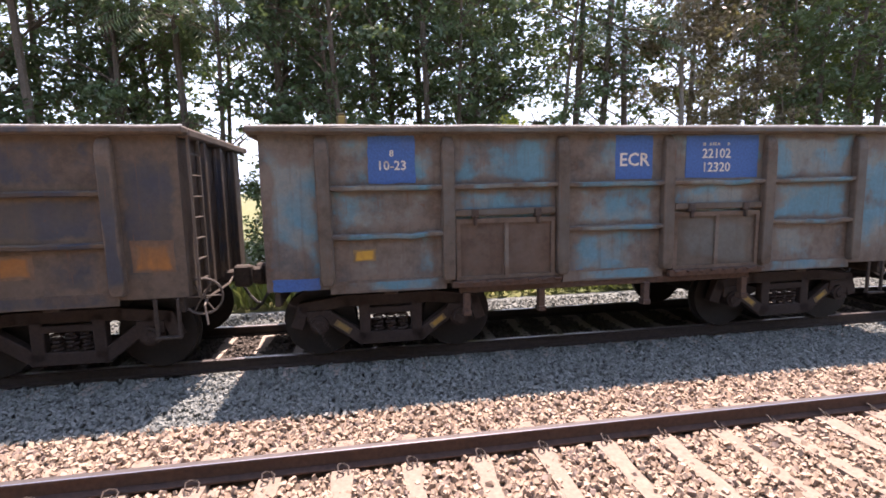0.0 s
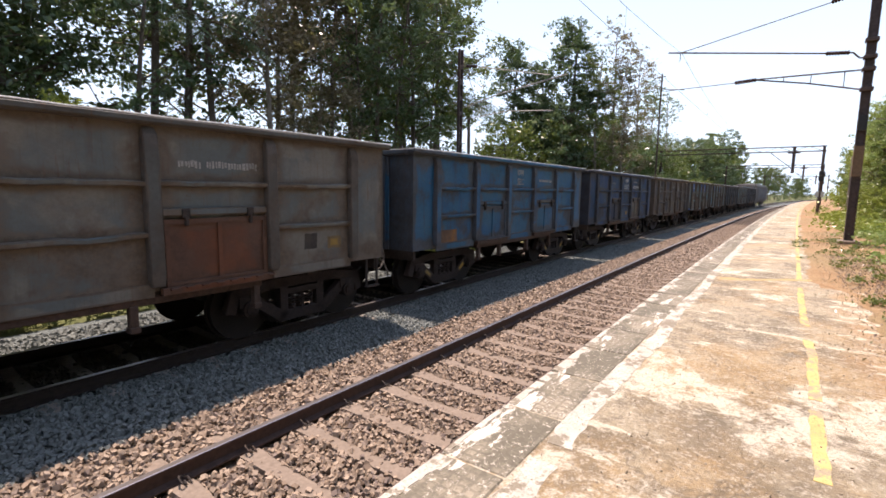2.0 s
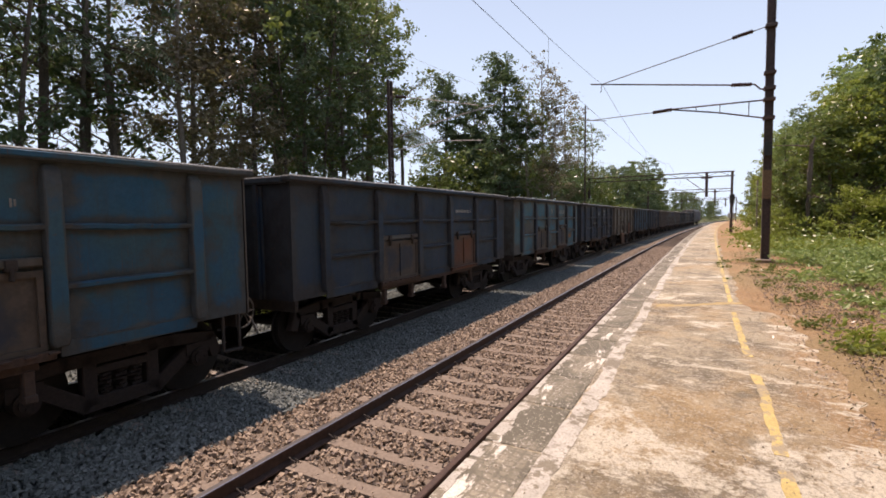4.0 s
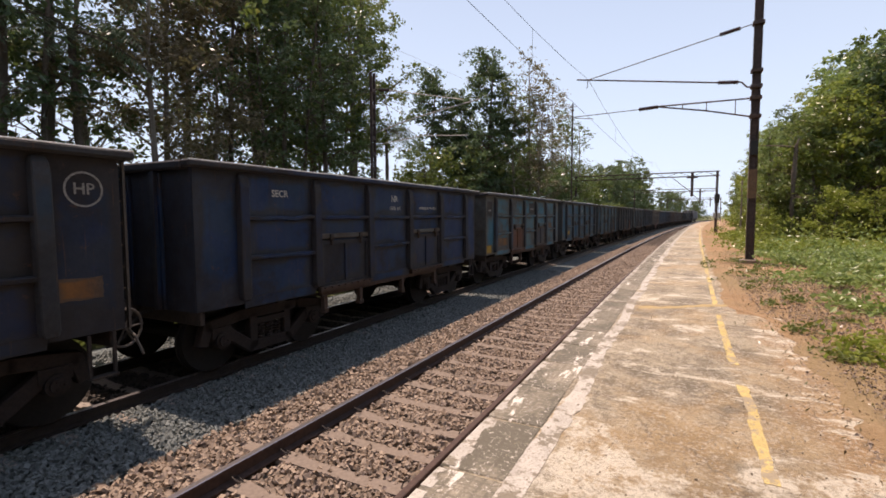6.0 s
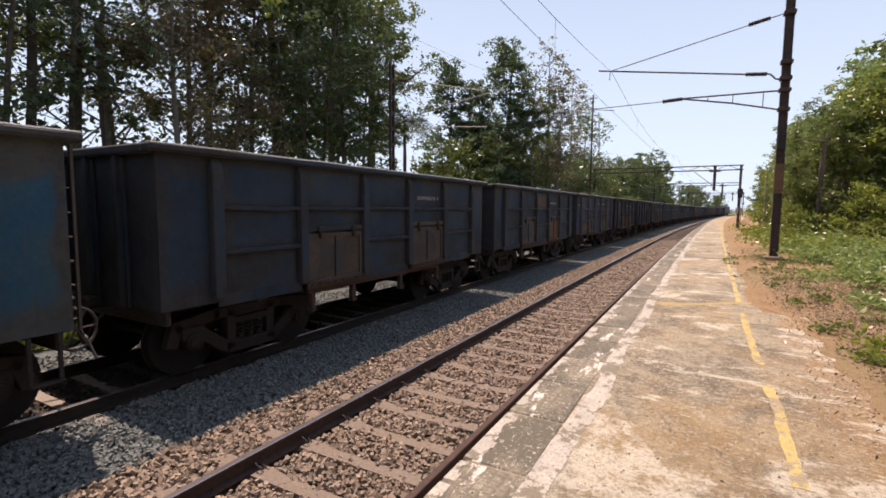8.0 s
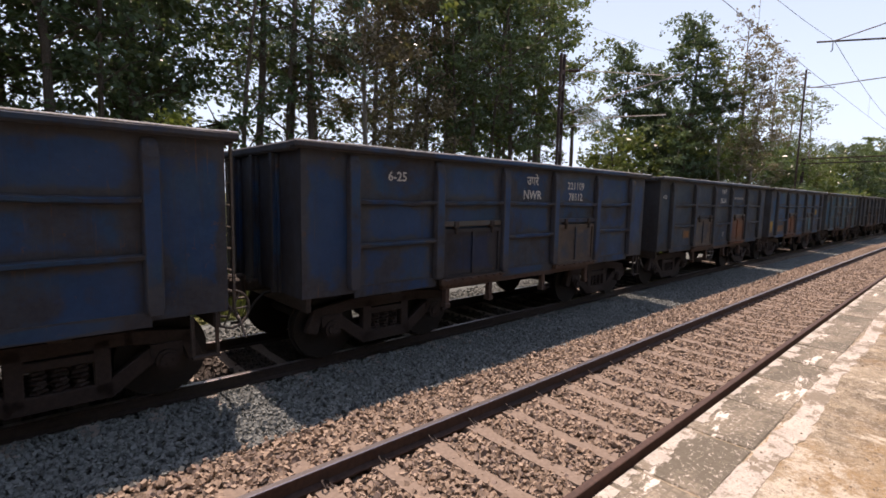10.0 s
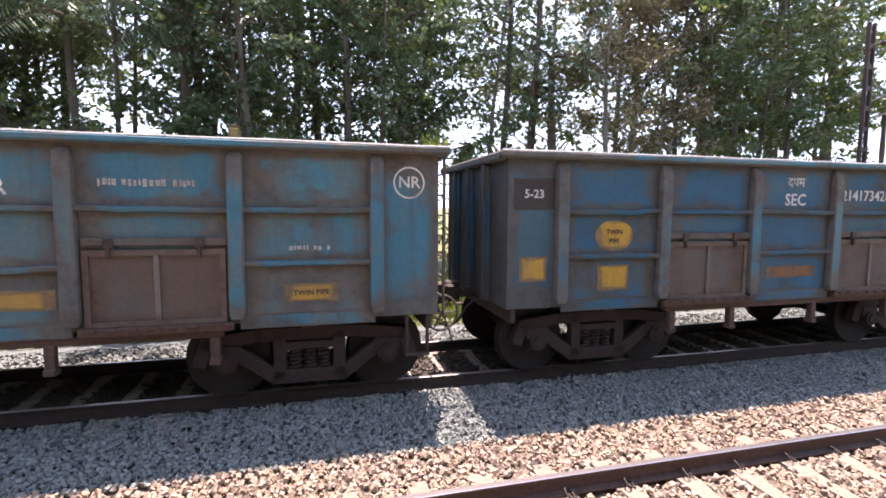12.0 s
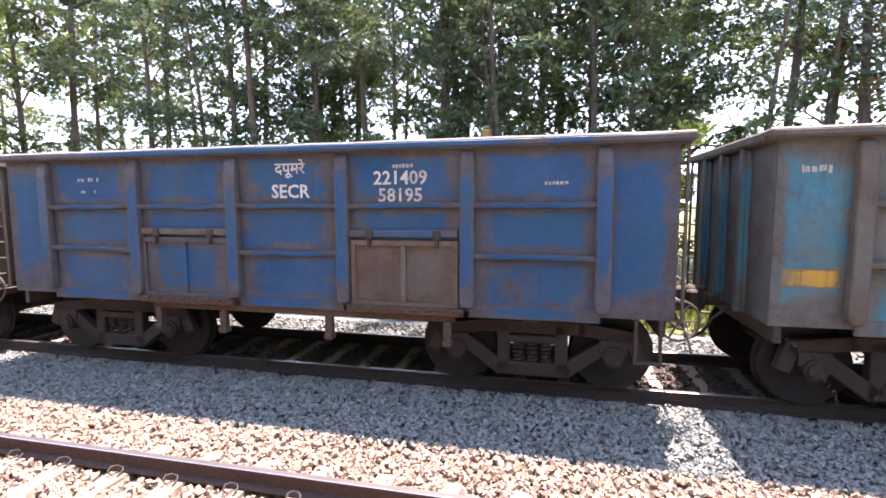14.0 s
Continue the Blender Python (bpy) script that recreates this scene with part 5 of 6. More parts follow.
def build_locomotive():
    """A six-axle electric locomotive with a white roof and a dark body."""
    loco = new("locomotive")
    tagged(loco, "dark electric locomotive with a pale roof, heading the train", "locomotive")
    dark, pale = scheme("slate"), scheme("white")
    put("body", boxes("loco_body", [(-9.6, 9.6, -1.5, 1.5, 1.2, 3.6), (-9.9, -9.5, -1.3, 1.3, 1.2, 3.0), (9.5, 9.9, -1.3, 1.3, 1.2, 3.0)], 0.1), dark, loco)
    put("roof", boxes("loco_roof", [(-9.3, 9.3, -1.3, 1.3, 3.58, 3.85), (-5.5, 5.5, -0.9, 0.9, 3.84, 4.05)], 0.08), pale, loco)
    put("frame", boxes("loco_frame", [(-9.7, 9.7, -1.4, 1.4, 0.9, 1.22)], 0.03), iron, loco)
    for end in (-1, 1):
        for y in (-0.6, 0.6):
            put("windscreen", boxes("loco_glass_%d_%d" % (end, y * 10), [(*sorted((end * 9.55, end * 9.62)), y - 0.45, y + 0.45, 2.85, 3.4)], 0.01), rubber, loco)
        put("stripe", boxes("loco_stripe_%d" % end, [(*sorted((end * 9.88, end * 9.92)), -1.25, 1.25, 1.7, 2.1)], 0.01), pale, loco)
        bogie = put("bogie", boxes("loco_bogie", [(-2.6, 2.6, -1.15, -1.0, 0.5, 0.85), (-2.6, 2.6, 1.0, 1.15, 0.5, 0.85), (-0.3, 0.3, -1.0, 1.0, 0.5, 0.8)], 0.03), bogie_iron, loco, pose(end * 5.6, 0, 0))
        for ax in (-1.9, 0.0, 1.9):
            for side, turn in ((-1, 0), (1, 180)):
                put("wheel", wheel_mesh(), wheel_steel, bogie, pose(ax, side * 0.87, 0, 0, 0, turn))
    return loco


LOCO = build_locomotive()

# ---- overhead line ----


def girder_mesh(key, height, w, d):
    """A rolled steel mast of H section, drawn as one outline."""
    bm = bmesh.new()
    f, web = 0.02, 0.012
    outline = [(-w, -d), (w, -d), (w, -d + f), (web, -d + f), (web, d - f), (w, d - f), (w, d), (-w, d), (-w, d - f), (-web, d - f), (-web, -d + f), (-w, -d + f)]
    low = [bm.verts.new((x, y, 0)) for x, y in outline]
    high = [bm.verts.new((x, y, height)) for x, y in outline]
    for k in range(12):
        bm.faces.new((low[k], low[(k + 1) % 12], high[(k + 1) % 12], high[k]))
    bm.faces.new(high)
    return keep(key, bm)


def rod(name, points, radius, material, parent, sides=6):
    bm = bmesh.new()
    tube(bm, points, radius, sides)
    me = bpy.data.meshes.new(name)
    bm.to_mesh(me)
    bm.free()
    return put(name, me, material, parent)


def insulator_rod(points, parent):
    """A ribbed insulator between two points."""
    a, b = Vector(points[0]), Vector(points[1])
    pts, radii = [], []
    for i in range(17):
        pts.append(a.lerp(b, i / 16))
        radii.append(0.085 if i % 2 else 0.045)
    bm = bmesh.new()
    tube(bm, pts, radii, 10)
    me = bpy.data.meshes.new("insulator")
    bm.to_mesh(me)
    bm.free()
    return put("insulator", me, insulator, parent)


def build_mast():
    mast = new("overhead_line_mast")
    mast.matrix_basis = pose(22.5, -5.07, 0.66)
    tagged(mast, "rust-brown steel overhead-line mast with a cantilever on the platform", "mast")
    put("post", girder_mesh("mast_post", 10.4, 0.115, 0.13), mast_paint, mast)
    put("band", boxes("mast_band", [(-0.121, 0.121, -0.136, 0.136, 2.35, 3.4)], 0.004), mast_band, mast, label="faded orange band")
    put("foot", boxes("mast_foot", [(-0.3, 0.3, -0.3, 0.3, -0.1, 0.12)], 0.03), concrete, mast)
    for z in (5.29, 5.95, 6.35, 6.9, 8.56):
        put("clamp", boxes("mast_clamp", [(-0.16, 0.16, -0.18, 0.18, -0.06, 0.06)], 0.01), mast_paint, mast, pose(0, 0, z))
    put("number_box", boxes("mast_box", [(-0.2, -0.13, -0.12, 0.12, 3.9, 4.4)], 0.01), rubber, mast)
    insulator_rod([(0, 0.55, 8.48), (0, 1.2, 8.35)], mast)
    rod("stay", [(0, 0.15, 8.56), (0, 5.9, 7.33)], 0.018, mast_paint, mast)
    rod("bracket_elbow", [(0, 0.1, 6.35), (0, 0.28, 6.36), (0, 0.45, 6.55), (0, 0.6, 6.58)], 0.03, mast_paint, mast, 8)
    insulator_rod([(0, 0.55, 6.57), (0, 1.2, 6.63)], mast)
    rod("bracket_tube", [(0, 1.1, 6.62), (0, 6.35, 7.4)], 0.03, mast_paint, mast, 8)
    rod("register_arm", [(0, 0.15, 5.95), (0, 3.2, 5.98)], 0.03, mast_paint, mast)
    rod("register_arm", [(0, 0.1, 5.29), (0, 1.6, 5.66), (0, 3.2, 5.96)], 0.03, mast_paint, mast)
    for y, z0, z1 in ((0.62, 5.43, 5.95), (1.55, 5.65, 5.96), (2.35, 5.8, 5.97)):
        rod("lacing", [(0, y, z0), (0, y, z1)], 0.016, mast_paint, mast)
    insulator_rod([(0, 3.2, 5.97), (0, 3.9, 5.93)], mast)
    rod("steady_arm", [(0, 3.9, 5.93), (0, 6.4, 5.88)], 0.016, mast_paint, mast)
    rod("drop_bracket", [(0, 5.9, 7.33), (0, 5.9, 7.05), (0.02, 5.94, 7.0)], 0.014, mast_paint, mast)


def build_far_mast(x, y, height, arm):
    mast = new("overhead_line_mast")
    mast.matrix_basis = pose(x, y, -0.3)
    tagged(mast, "dark slotted steel mast among the trees behind the train", "mast")
    for dx in (-0.13, 0.13):
        put("leg", boxes("far_leg_%d" % (height * 10), [(-0.03, 0.03, -0.07, 0.07, 0, height)], 0.006), mast_paint, mast, pose(dx, 0, 0))
    for i in range(int(height / 0.75)):
        put("batten", boxes("far_batten", [(-0.115, 0.115, -0.05, 0.05, -0.08, 0.08)], 0.004), mast_paint, mast, pose(0, 0, 0.5 + i * 0.75))
    if arm:
        insulator_rod([(0, -0.35, 8.76), (0, -0.95, 8.66)], mast)
        rod("stay", [(0, -0.1, 8.82), (0, -0.35, 8.76)], 0.02, mast_paint, mast)
        rod("stay", [(0, -0.95, 8.66), (0, -4.8, 7.8)], 0.02, rung_steel, mast)
        rod("bracket_tube", [(0, -0.2, 6.75), (0, -2.2, 7.22), (0, -5.6, 7.74)], 0.03, rung_steel, mast, 8)
        rod("register_arm", [(0, -0.2, 6.15), (0, -2.7, 6.4), (0, -5.0, 6.24)], 0.022, rung_steel, mast)


def build_portal(s, right, left, top):
    portal = new("overhead_line_portal")
    portal.matrix_basis = line_pose(s, 0, 0)
    tagged(portal, "steel lattice portal spanning both tracks", "portal")
    for y, z in ((right, 0.6), (left, -0.4)):
        put("column", boxes("portal_leg_%d_%d" % (s, y * 10), [(-0.16, -0.11, y - 0.11, y + 0.11, z, top), (0.11, 0.16, y - 0.11, y + 0.11, z, top)] + [(-0.11, 0.11, y - 0.1, y + 0.1, z + 0.4 + i * 0.8, z + 0.52 + i * 0.8) for i in range(int((top - z) / 0.8))], 0.004), mast_paint, portal)
    for z in (top - 0.45, top):
        put("boom", boxes("portal_boom_%d_%d" % (s, z * 100), [(-0.06, 0.06, right - 0.2, left + 0.2, z - 0.05, z + 0.05)], 0.004), mast_paint, portal)
    n = int((left - right) / 1.1)
    for i in range(n):
        a = right + (left - right) * i / n
        b = right + (left - right) * (i + 1) / n
        rod("lacing", [(0, a, top if i % 2 else top - 0.45), (0, b, top - 0.45 if i % 2 else top)], 0.022, mast_paint, portal, 5)
    put("drop_post", boxes("portal_drop_%d" % s, [(-0.1, 0.1, -2.83, -2.57, top - 2.5, top), (-0.14, 0.14, -3.2, -2.2, top - 0.62, top - 0.5)], 0.01), mast_paint, portal)
    rod("bracket_tube", [(0, -2.7, top - 2.1), (0, -0.85, top - 0.55)], 0.035, mast_paint, portal)
    put("relay_box", boxes("portal_box_%d" % s, [(-0.3, -0.12, right - 0.28, right + 0.2, 4.0, 4.45)], 0.02), mast_paint, portal)


build_mast()
build_far_mast(21.2, 10.7, 9.6, True)
thin_pole = new("thin_pole")
thin_pole.matrix_basis = pose(48.0, 6.9, -0.3)
tagged(thin_pole, "thin dark pole with a short cross arm behind the train", "pole")
rod("post", [(0, 0, 0), (0, 0, 13.2)], 0.07, mast_paint, thin_pole, 8)
rod("cross_arm", [(0, 0.3, 11.9), (0, -1.9, 11.6)], 0.03, mast_paint, thin_pole)
build_portal(58, -4.95, 9.2, 6.85)
build_portal(101, -5.3, 8.5, 7.2)
build_portal(160, -5.3, 8.5, 7.4)


stake = new("thin_pole")
stake.matrix_basis = pose(45.0, -6.65, 0.5)
tagged(stake, "short thin grey pole before the thicket", "pole")
rod("post", [(0, 0, 0), (0, 0, 4.6)], 0.06, pale_bark, stake, 8)


def build_signal():
    signal = new("signal_post")
    signal.matrix_basis = line_pose(54, -4.9, 0.64)
    tagged(signal, "slim signal post with a black lamp head beside the platform", "signal")
    rod("post", [(0, 0, 0), (0, 0, 3.6)], 0.07, mast_paint, signal, 10)
    put("lamp_head", boxes("signal_head", [(-0.12, 0.12, -0.2, 0.2, 2.9, 3.75), (-0.3, -0.1, -0.13, 0.13, 3.35, 3.4)], 0.03), rubber, signal)
    put("ladder", boxes("signal_ladder", [(0.12, 0.15, -0.16, -0.13, 0, 3.0), (0.12, 0.15, 0.13, 0.16, 0, 3.0)] + [(0.12, 0.15, -0.13, 0.13, 0.3 + 0.3 * i, 0.32 + 0.3 * i) for i in range(9)]), mast_paint, signal)
    put("sign", boxes("signal_sign", [(-0.03, 0.0, -0.3, 0.3, 1.5, 2.0)], 0.01), white_paint, signal)


build_signal()


def build_wires():
    """Contact and catenary wires with droppers, hung from span to span."""
    for y, low, high, thick, thing in ((0.83, 6.5, 7.98, 0.008, "near track"), (5.3, 6.0, 8.2, 0.0035, "train's track")):
        wire = new("overhead_wires")
        tagged(wire, "thin overhead contact and catenary wires above the " + thing, "wire")
        spans = (-55, -17, 22.5, 58, 101, 160, 230)
        for a, b in zip(spans, spans[1:]):
            ss = stations(a, b, 4.0)
            top = [tuple(along(s, y, high - 1.0 * (1 - (2 * (s - a) / (b - a) - 1) ** 2) * 0.9)[0]) for s in ss]
            rod("catenary_wire", top, thick, wire_metal, wire, 4)
            rod("contact_wire", [tuple(along(s, y, low)[0]) for s in ss], thick, wire_metal, wire, 4)
            for s, p in list(zip(ss, top))[2:-1:2]:
                rod("dropper", [p, tuple(along(s, y, low)[0])], thick * 0.55, wire_metal, wire, 3)


build_wires()

# ---- trees and plants ----


def leaves_at(rng, centres, count, spread, size, flat=0.6, droop=0.35, loose=0.12):
    """Vertices of count leaves round the centres: each a folded blade of four corners."""
    tufts = np.repeat(centres, 3, axis=0)
    tufts = tufts + rng.normal(size=tufts.shape) * np.array([spread, spread, spread * flat])
    c = tufts[rng.integers(0, len(tufts), count)] + rng.normal(size=(count, 3)) * np.array([spread, spread, spread * flat]) * 0.55
    c[: int(count * loose)] += rng.normal(size=(int(count * loose), 3)) * spread
    way = rng.normal(size=(count, 3))
    way[:, 2] = way[:, 2] * 0.6 - droop
    way /= np.linalg.norm(way, axis=1, keepdims=True)
    side = np.cross(way, rng.normal(size=(count, 3)))
    side /= np.linalg.norm(side, axis=1, keepdims=True)
    up = np.cross(side, way)
    length = size * rng.uniform(0.6, 1.25, (count, 1))
    width = length * rng.uniform(0.2, 0.32, (count, 1))
    base, tip = c, c + way * length
    mid = c + way * length * 0.5 - up * width * 0.25
    return np.stack([base, mid + side * width, tip, mid - side * width], 1).reshape(-1, 3)


LEAF_FACES = [(0, 1, 2), (0, 2, 3)]


def tree_meshes(key, seed, height, bare, reach, leaves, size, spread, bend=0.5, limbs=13, thick=0.16):
    """A trunk with limbs and twigs, and the leaves on them, as two meshes."""
    rng = np.random.default_rng(seed)
    bm = bmesh.new()
    drift = rng.normal(size=2) * bend
    path = []
    for i in range(9):
        f = i / 8
        path.append(Vector((drift[0] * f * f + 0.12 * math.sin(f * 7 + seed), drift[1] * f * f + 0.12 * math.cos(f * 5 + seed), height * f * 0.96 - 0.3)))
    tube(bm, path, [thick * (1.15 - 0.95 * i / 8) for i in range(9)], 8)
    tips = []
    for i in range(limbs):
        f = bare + (0.98 - bare) * (i + rng.random() * 0.6) / limbs
        k = min(7, int(f * 8))
        start = path[k].lerp(path[k + 1], f * 8 - k)
        turn = rng.random() * 6.283
        out = reach * (1.15 - 0.75 * abs(f - bare - 0.25) / (1 - bare)) * rng.uniform(0.5, 1.1)
        rise = out * rng.uniform(0.15, 0.85)
        end = start + Vector((math.cos(turn) * out, math.sin(turn) * out, rise))
        middle = start.lerp(end, 0.5) + Vector((0, 0, 0.12 * out))
        r = thick * 0.42 * (1.1 - f * 0.7)
        tube(bm, [start, middle, end], [r, r * 0.65, r * 0.25], 5)
        tips += [end, middle.lerp(end, 0.6)]
        for _ in range(5):
            root = start.lerp(end, rng.uniform(0.35, 0.9))
            twig = root + Vector(tuple(rng.normal(size=3) * (0.38 * out, 0.38 * out, 0.25 * out)))
            tube(bm, [root, twig], [r * 0.4, r * 0.12], 4)
            tips.append(twig)
    tips.append(path[-1])
    trunk = keep(key + "_trunk", bm)
    centres = np.array([tuple(t) for t in tips])
    crown = quads(key + "_crown", leaves_at(rng, centres, leaves, spread * 0.66, size), leaves, 4, LEAF_FACES, leaf_mid)
    MESHES[key] = (trunk, crown)


tree_meshes("slender_a", 11, 18.0, 0.3, 2.7, 4700, 0.25, 0.36, 0.9, 17, 0.15)
tree_meshes("slender_b", 12, 21.0, 0.33, 2.9, 5000, 0.26, 0.38, 1.4, 18, 0.17)
tree_meshes("slender_c", 13, 15.0, 0.2, 2.6, 5200, 0.23, 0.34, 0.7, 18, 0.12)
tree_meshes("broad_a", 14, 15.0, 0.28, 3.4, 7600, 0.26, 0.42, 0.6, 22, 0.2)
tree_meshes("broad_b", 15, 18.0, 0.3, 3.7, 8400, 0.27, 0.44, 0.8, 24, 0.22)
tree_meshes("dry", 16, 16.0, 0.25, 2.7, 6000, 0.22, 0.42, 0.7, 20, 0.14)
tree_meshes("sparse", 17, 18.0, 0.3, 2.3, 2200, 0.24, 0.36, 0.6, 18, 0.14)
tree_meshes("bush", 18, 4.5, 0.05, 1.9, 3900, 0.21, 0.36, 0.3, 16, 0.07)
tree_meshes("thicket", 21, 11.0, 0.07, 3.0, 6400, 0.34, 0.42, 0.4, 30, 0.16)
tree_meshes("thicket_far", 22, 11.0, 0.07, 3.0, 3500, 0.55, 0.5, 0.4, 20, 0.16)
tree_meshes("broad_far", 23, 15.0, 0.28, 3.4, 4500, 0.42, 0.42, 0.6, 20, 0.2)
tree_meshes("slender_far", 24, 15.0, 0.22, 2.0, 3000, 0.34, 0.32, 0.7, 14, 0.12)
tree_meshes("column", 26, 17.0, 0.22, 2.3, 11000, 0.27, 0.4, 0.4, 30, 0.2)
tree_meshes("leggy", 27, 14.0, 0.3, 1.8, 1500, 0.26, 0.3, 0.5, 16, 0.1)
tree_meshes("sapling", 25, 5.1, 0.55, 0.55, 1400, 0.2, 0.2, 0.1, 10, 0.05)
tree_meshes("shrub", 19, 2.3, 0.02, 1.0, 2000, 0.15, 0.26, 0.2, 10, 0.04)


def palm_meshes(key, seed, height, fronds, reach):
    """A slim ringed trunk and drooping feathered fronds."""
    r = np.random.default_rng(seed)
    bm = bmesh.new()
    path = [Vector((0.35 * math.sin(f * 1.6), 0.2 * f * f, height * f - 0.3)) for f in (i / 10 for i in range(11))]
    tube(bm, path, [0.15 - 0.05 * i / 10 + (0.012 if i % 2 else 0) for i in range(11)], 8)
    pieces = []
    for k in range(fronds):
        turn, lift = k * 2.4, r.uniform(-0.15, 0.95)
        out = Vector((math.cos(turn), math.sin(turn), 0))
        side = Vector((-out.y, out.x, 0))
        spine = [path[-1] + out * (reach * f) + Vector((0, 0, reach * (lift * f - (0.55 + 0.5 * lift) * f * f))) for f in (i / 8 for i in range(9))]
        tube(bm, spine, [0.028 - 0.003 * i for i in range(9)], 4)
        for j in range(26):
            f = 0.12 + 0.86 * j / 25
            i = min(7, int(f * 8))
            root = spine[i].lerp(spine[i + 1], f * 8 - i)
            ahead = (spine[i + 1] - spine[i]).normalized()
            long = reach * 0.24 * (0.45 + math.sin(math.pi * min(1.0, f * 1.05)))
            for flank in (-1, 1):
                way = (side * flank + ahead * 0.55 + Vector((0, 0, -0.55 + r.uniform(-0.2, 0.2)))).normalized()
                tip = root + way * long
                mid = root + way * long * 0.45
                pieces += [tuple(root), tuple(mid + ahead * 0.028), tuple(tip), tuple(mid - ahead * 0.028)]
    trunk = keep(key + "_trunk", bm)
    MESHES[key] = (trunk, quads(key + "_crown", pieces, len(pieces) // 4, 4, LEAF_FACES, leaf_mid))


palm_meshes("palm_a", 41, 9.0, 17, 2.9)
palm_meshes("palm_b", 42, 11.5, 15, 2.6)

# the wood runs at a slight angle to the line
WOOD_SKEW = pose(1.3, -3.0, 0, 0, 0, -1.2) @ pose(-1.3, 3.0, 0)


def plant(kind, name, x, y, z, scale, turn, leaf, wood, label, category, group=""):
    thing = new(name)
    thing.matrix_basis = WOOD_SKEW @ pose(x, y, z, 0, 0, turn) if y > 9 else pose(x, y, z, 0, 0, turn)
    tagged(thing, label, category, group)
    trunk, crown = MESHES[kind]
    m = Matrix.Diagonal((scale, scale, scale, 1))
    put("trunk" if name == "tree" else "stem", trunk, wood, thing, m)
    put("crown" if name == "tree" else "foliage", crown, leaf, thing, m)
    return thing


DARK, TALL = "tall dark-leaved tree in the wood behind the train", "tall slender tree with a bare lower trunk"
rng = random.Random(5)
WOOD = "trees of the wood behind the train"


def wood(x0, x1, n, rows, kinds, leaves):
    """Part of the wood: n trees along x, in staggered rows."""
    for i in range(n):
        x = x0 + (x1 - x0) * (i + 0.5) / n + rng.uniform(-0.35, 0.35)
        y = rows[i % len(rows)] + rng.uniform(-0.7, 0.7)
        kind = kinds[i % len(kinds)]
        plant(kind, "tree", x * (y + 3) / 19.0, y, -0.1, rng.uniform(0.88, 1.14), rng.uniform(0, 360), leaves[i % len(leaves)], bark, TALL if "slender" in kind else DARK, "tree", WOOD)


wood(-40, -24, 7, (14, 18, 22), ("broad_a", "slender_c", "dry"), (leaf_light, leaf_bright, leaf_light))
wood(-23, -6.9, 11, (15, 18.5, 22), ("slender_b", "slender_a", "broad_a", "slender_a"), (leaf_dark, leaf_dark, leaf_mid))
wood(-4.4, 4.6, 9, (14.5, 18, 21), ("broad_a", "slender_a", "slender_b", "slender_c"), (leaf_dark, leaf_mid, leaf_dark))
wood(16.4, 26.0, 9, (15, 18, 21.5), ("slender_a", "broad_b", "slender_b"), (leaf_mid, leaf_light, leaf_mid))
for x, y, height in ((-6.4, 15.7, "palm_a"), (-10.8, 14.5, "palm_b"), (10.6, 15.4, "palm_a"), (30.2, 17.0, "palm_a"), (-3.0, 15.0, "palm_a")):
    plant(height, "tree", x, y, -0.2, 1.0, 83 * x, leaf_dark, bark, "slim palm with drooping feathery fronds in the wood", "tree", WOOD)
for x, y in ((7.6, 15.0), (9.4, 15.4), (-5.9, 18.5), (-5.2, 15.0), (17.5, 14.8), (20.6, 15.2), (24.2, 15.6), (-13.6, 14.6), (-1.4, 14.4), (3.4, 15.2)):
    plant("leggy", "tree", x, y, -0.1, rng.uniform(0.95, 1.2), rng.uniform(0, 360), leaf_dark, bark, "thin young tree with a bare dark stem", "tree", WOOD)
for x, y in ((8.4, 16.2), (9.9, 16.8), (-9.5, 17.0), (-8.9, 19.5), (-3.6, 17.5), (2.2, 20.0), (16.5, 19.0), (18.8, 17.0), (22.0, 18.5)):
    plant("sparse", "tree", x, y, -0.1, rng.uniform(1.1, 1.25), rng.uniform(0, 360), leaf_mid, bark, "thin tree with a bare dark trunk among gaps", "tree", WOOD)
for x, y in ((4.6, 16.5), (1.2, 19.0)):
    plant("slender_b" if y > 17 else "slender_a", "tree", x, y, -0.1, 1.0, 90 * x, leaf_dark, bark, TALL, "tree", WOOD)
for x, y in ((-2.0, 21.0), (-10.0, 19.5), (5.6, 19.5)):
    plant("broad_a", "tree", x, y, -0.1, 1.05, 70 * x, leaf_dark, bark, DARK, "tree", WOOD)
plant("sapling", "shrub", 4.5, 13.5, -0.3, 1.05, 30, leaf_bright, bark, "bright yellow-green shrub behind the train", "shrub", "shrubs behind the train")
for x, y, scale, leaf in ((12.6, 15.2, 0.95, leaf_dry), (14.0, 16.8, 1.05, leaf_dry), (15.0, 15.0, 0.8, leaf_dry), (12.1, 18.8, 1.05, leaf_mid)):
    plant("dry", "tree", x, y, -0.1, scale, 40 * x, leaf, pale_bark, "half-dry tree with brown leaves in the wood", "tree", WOOD)
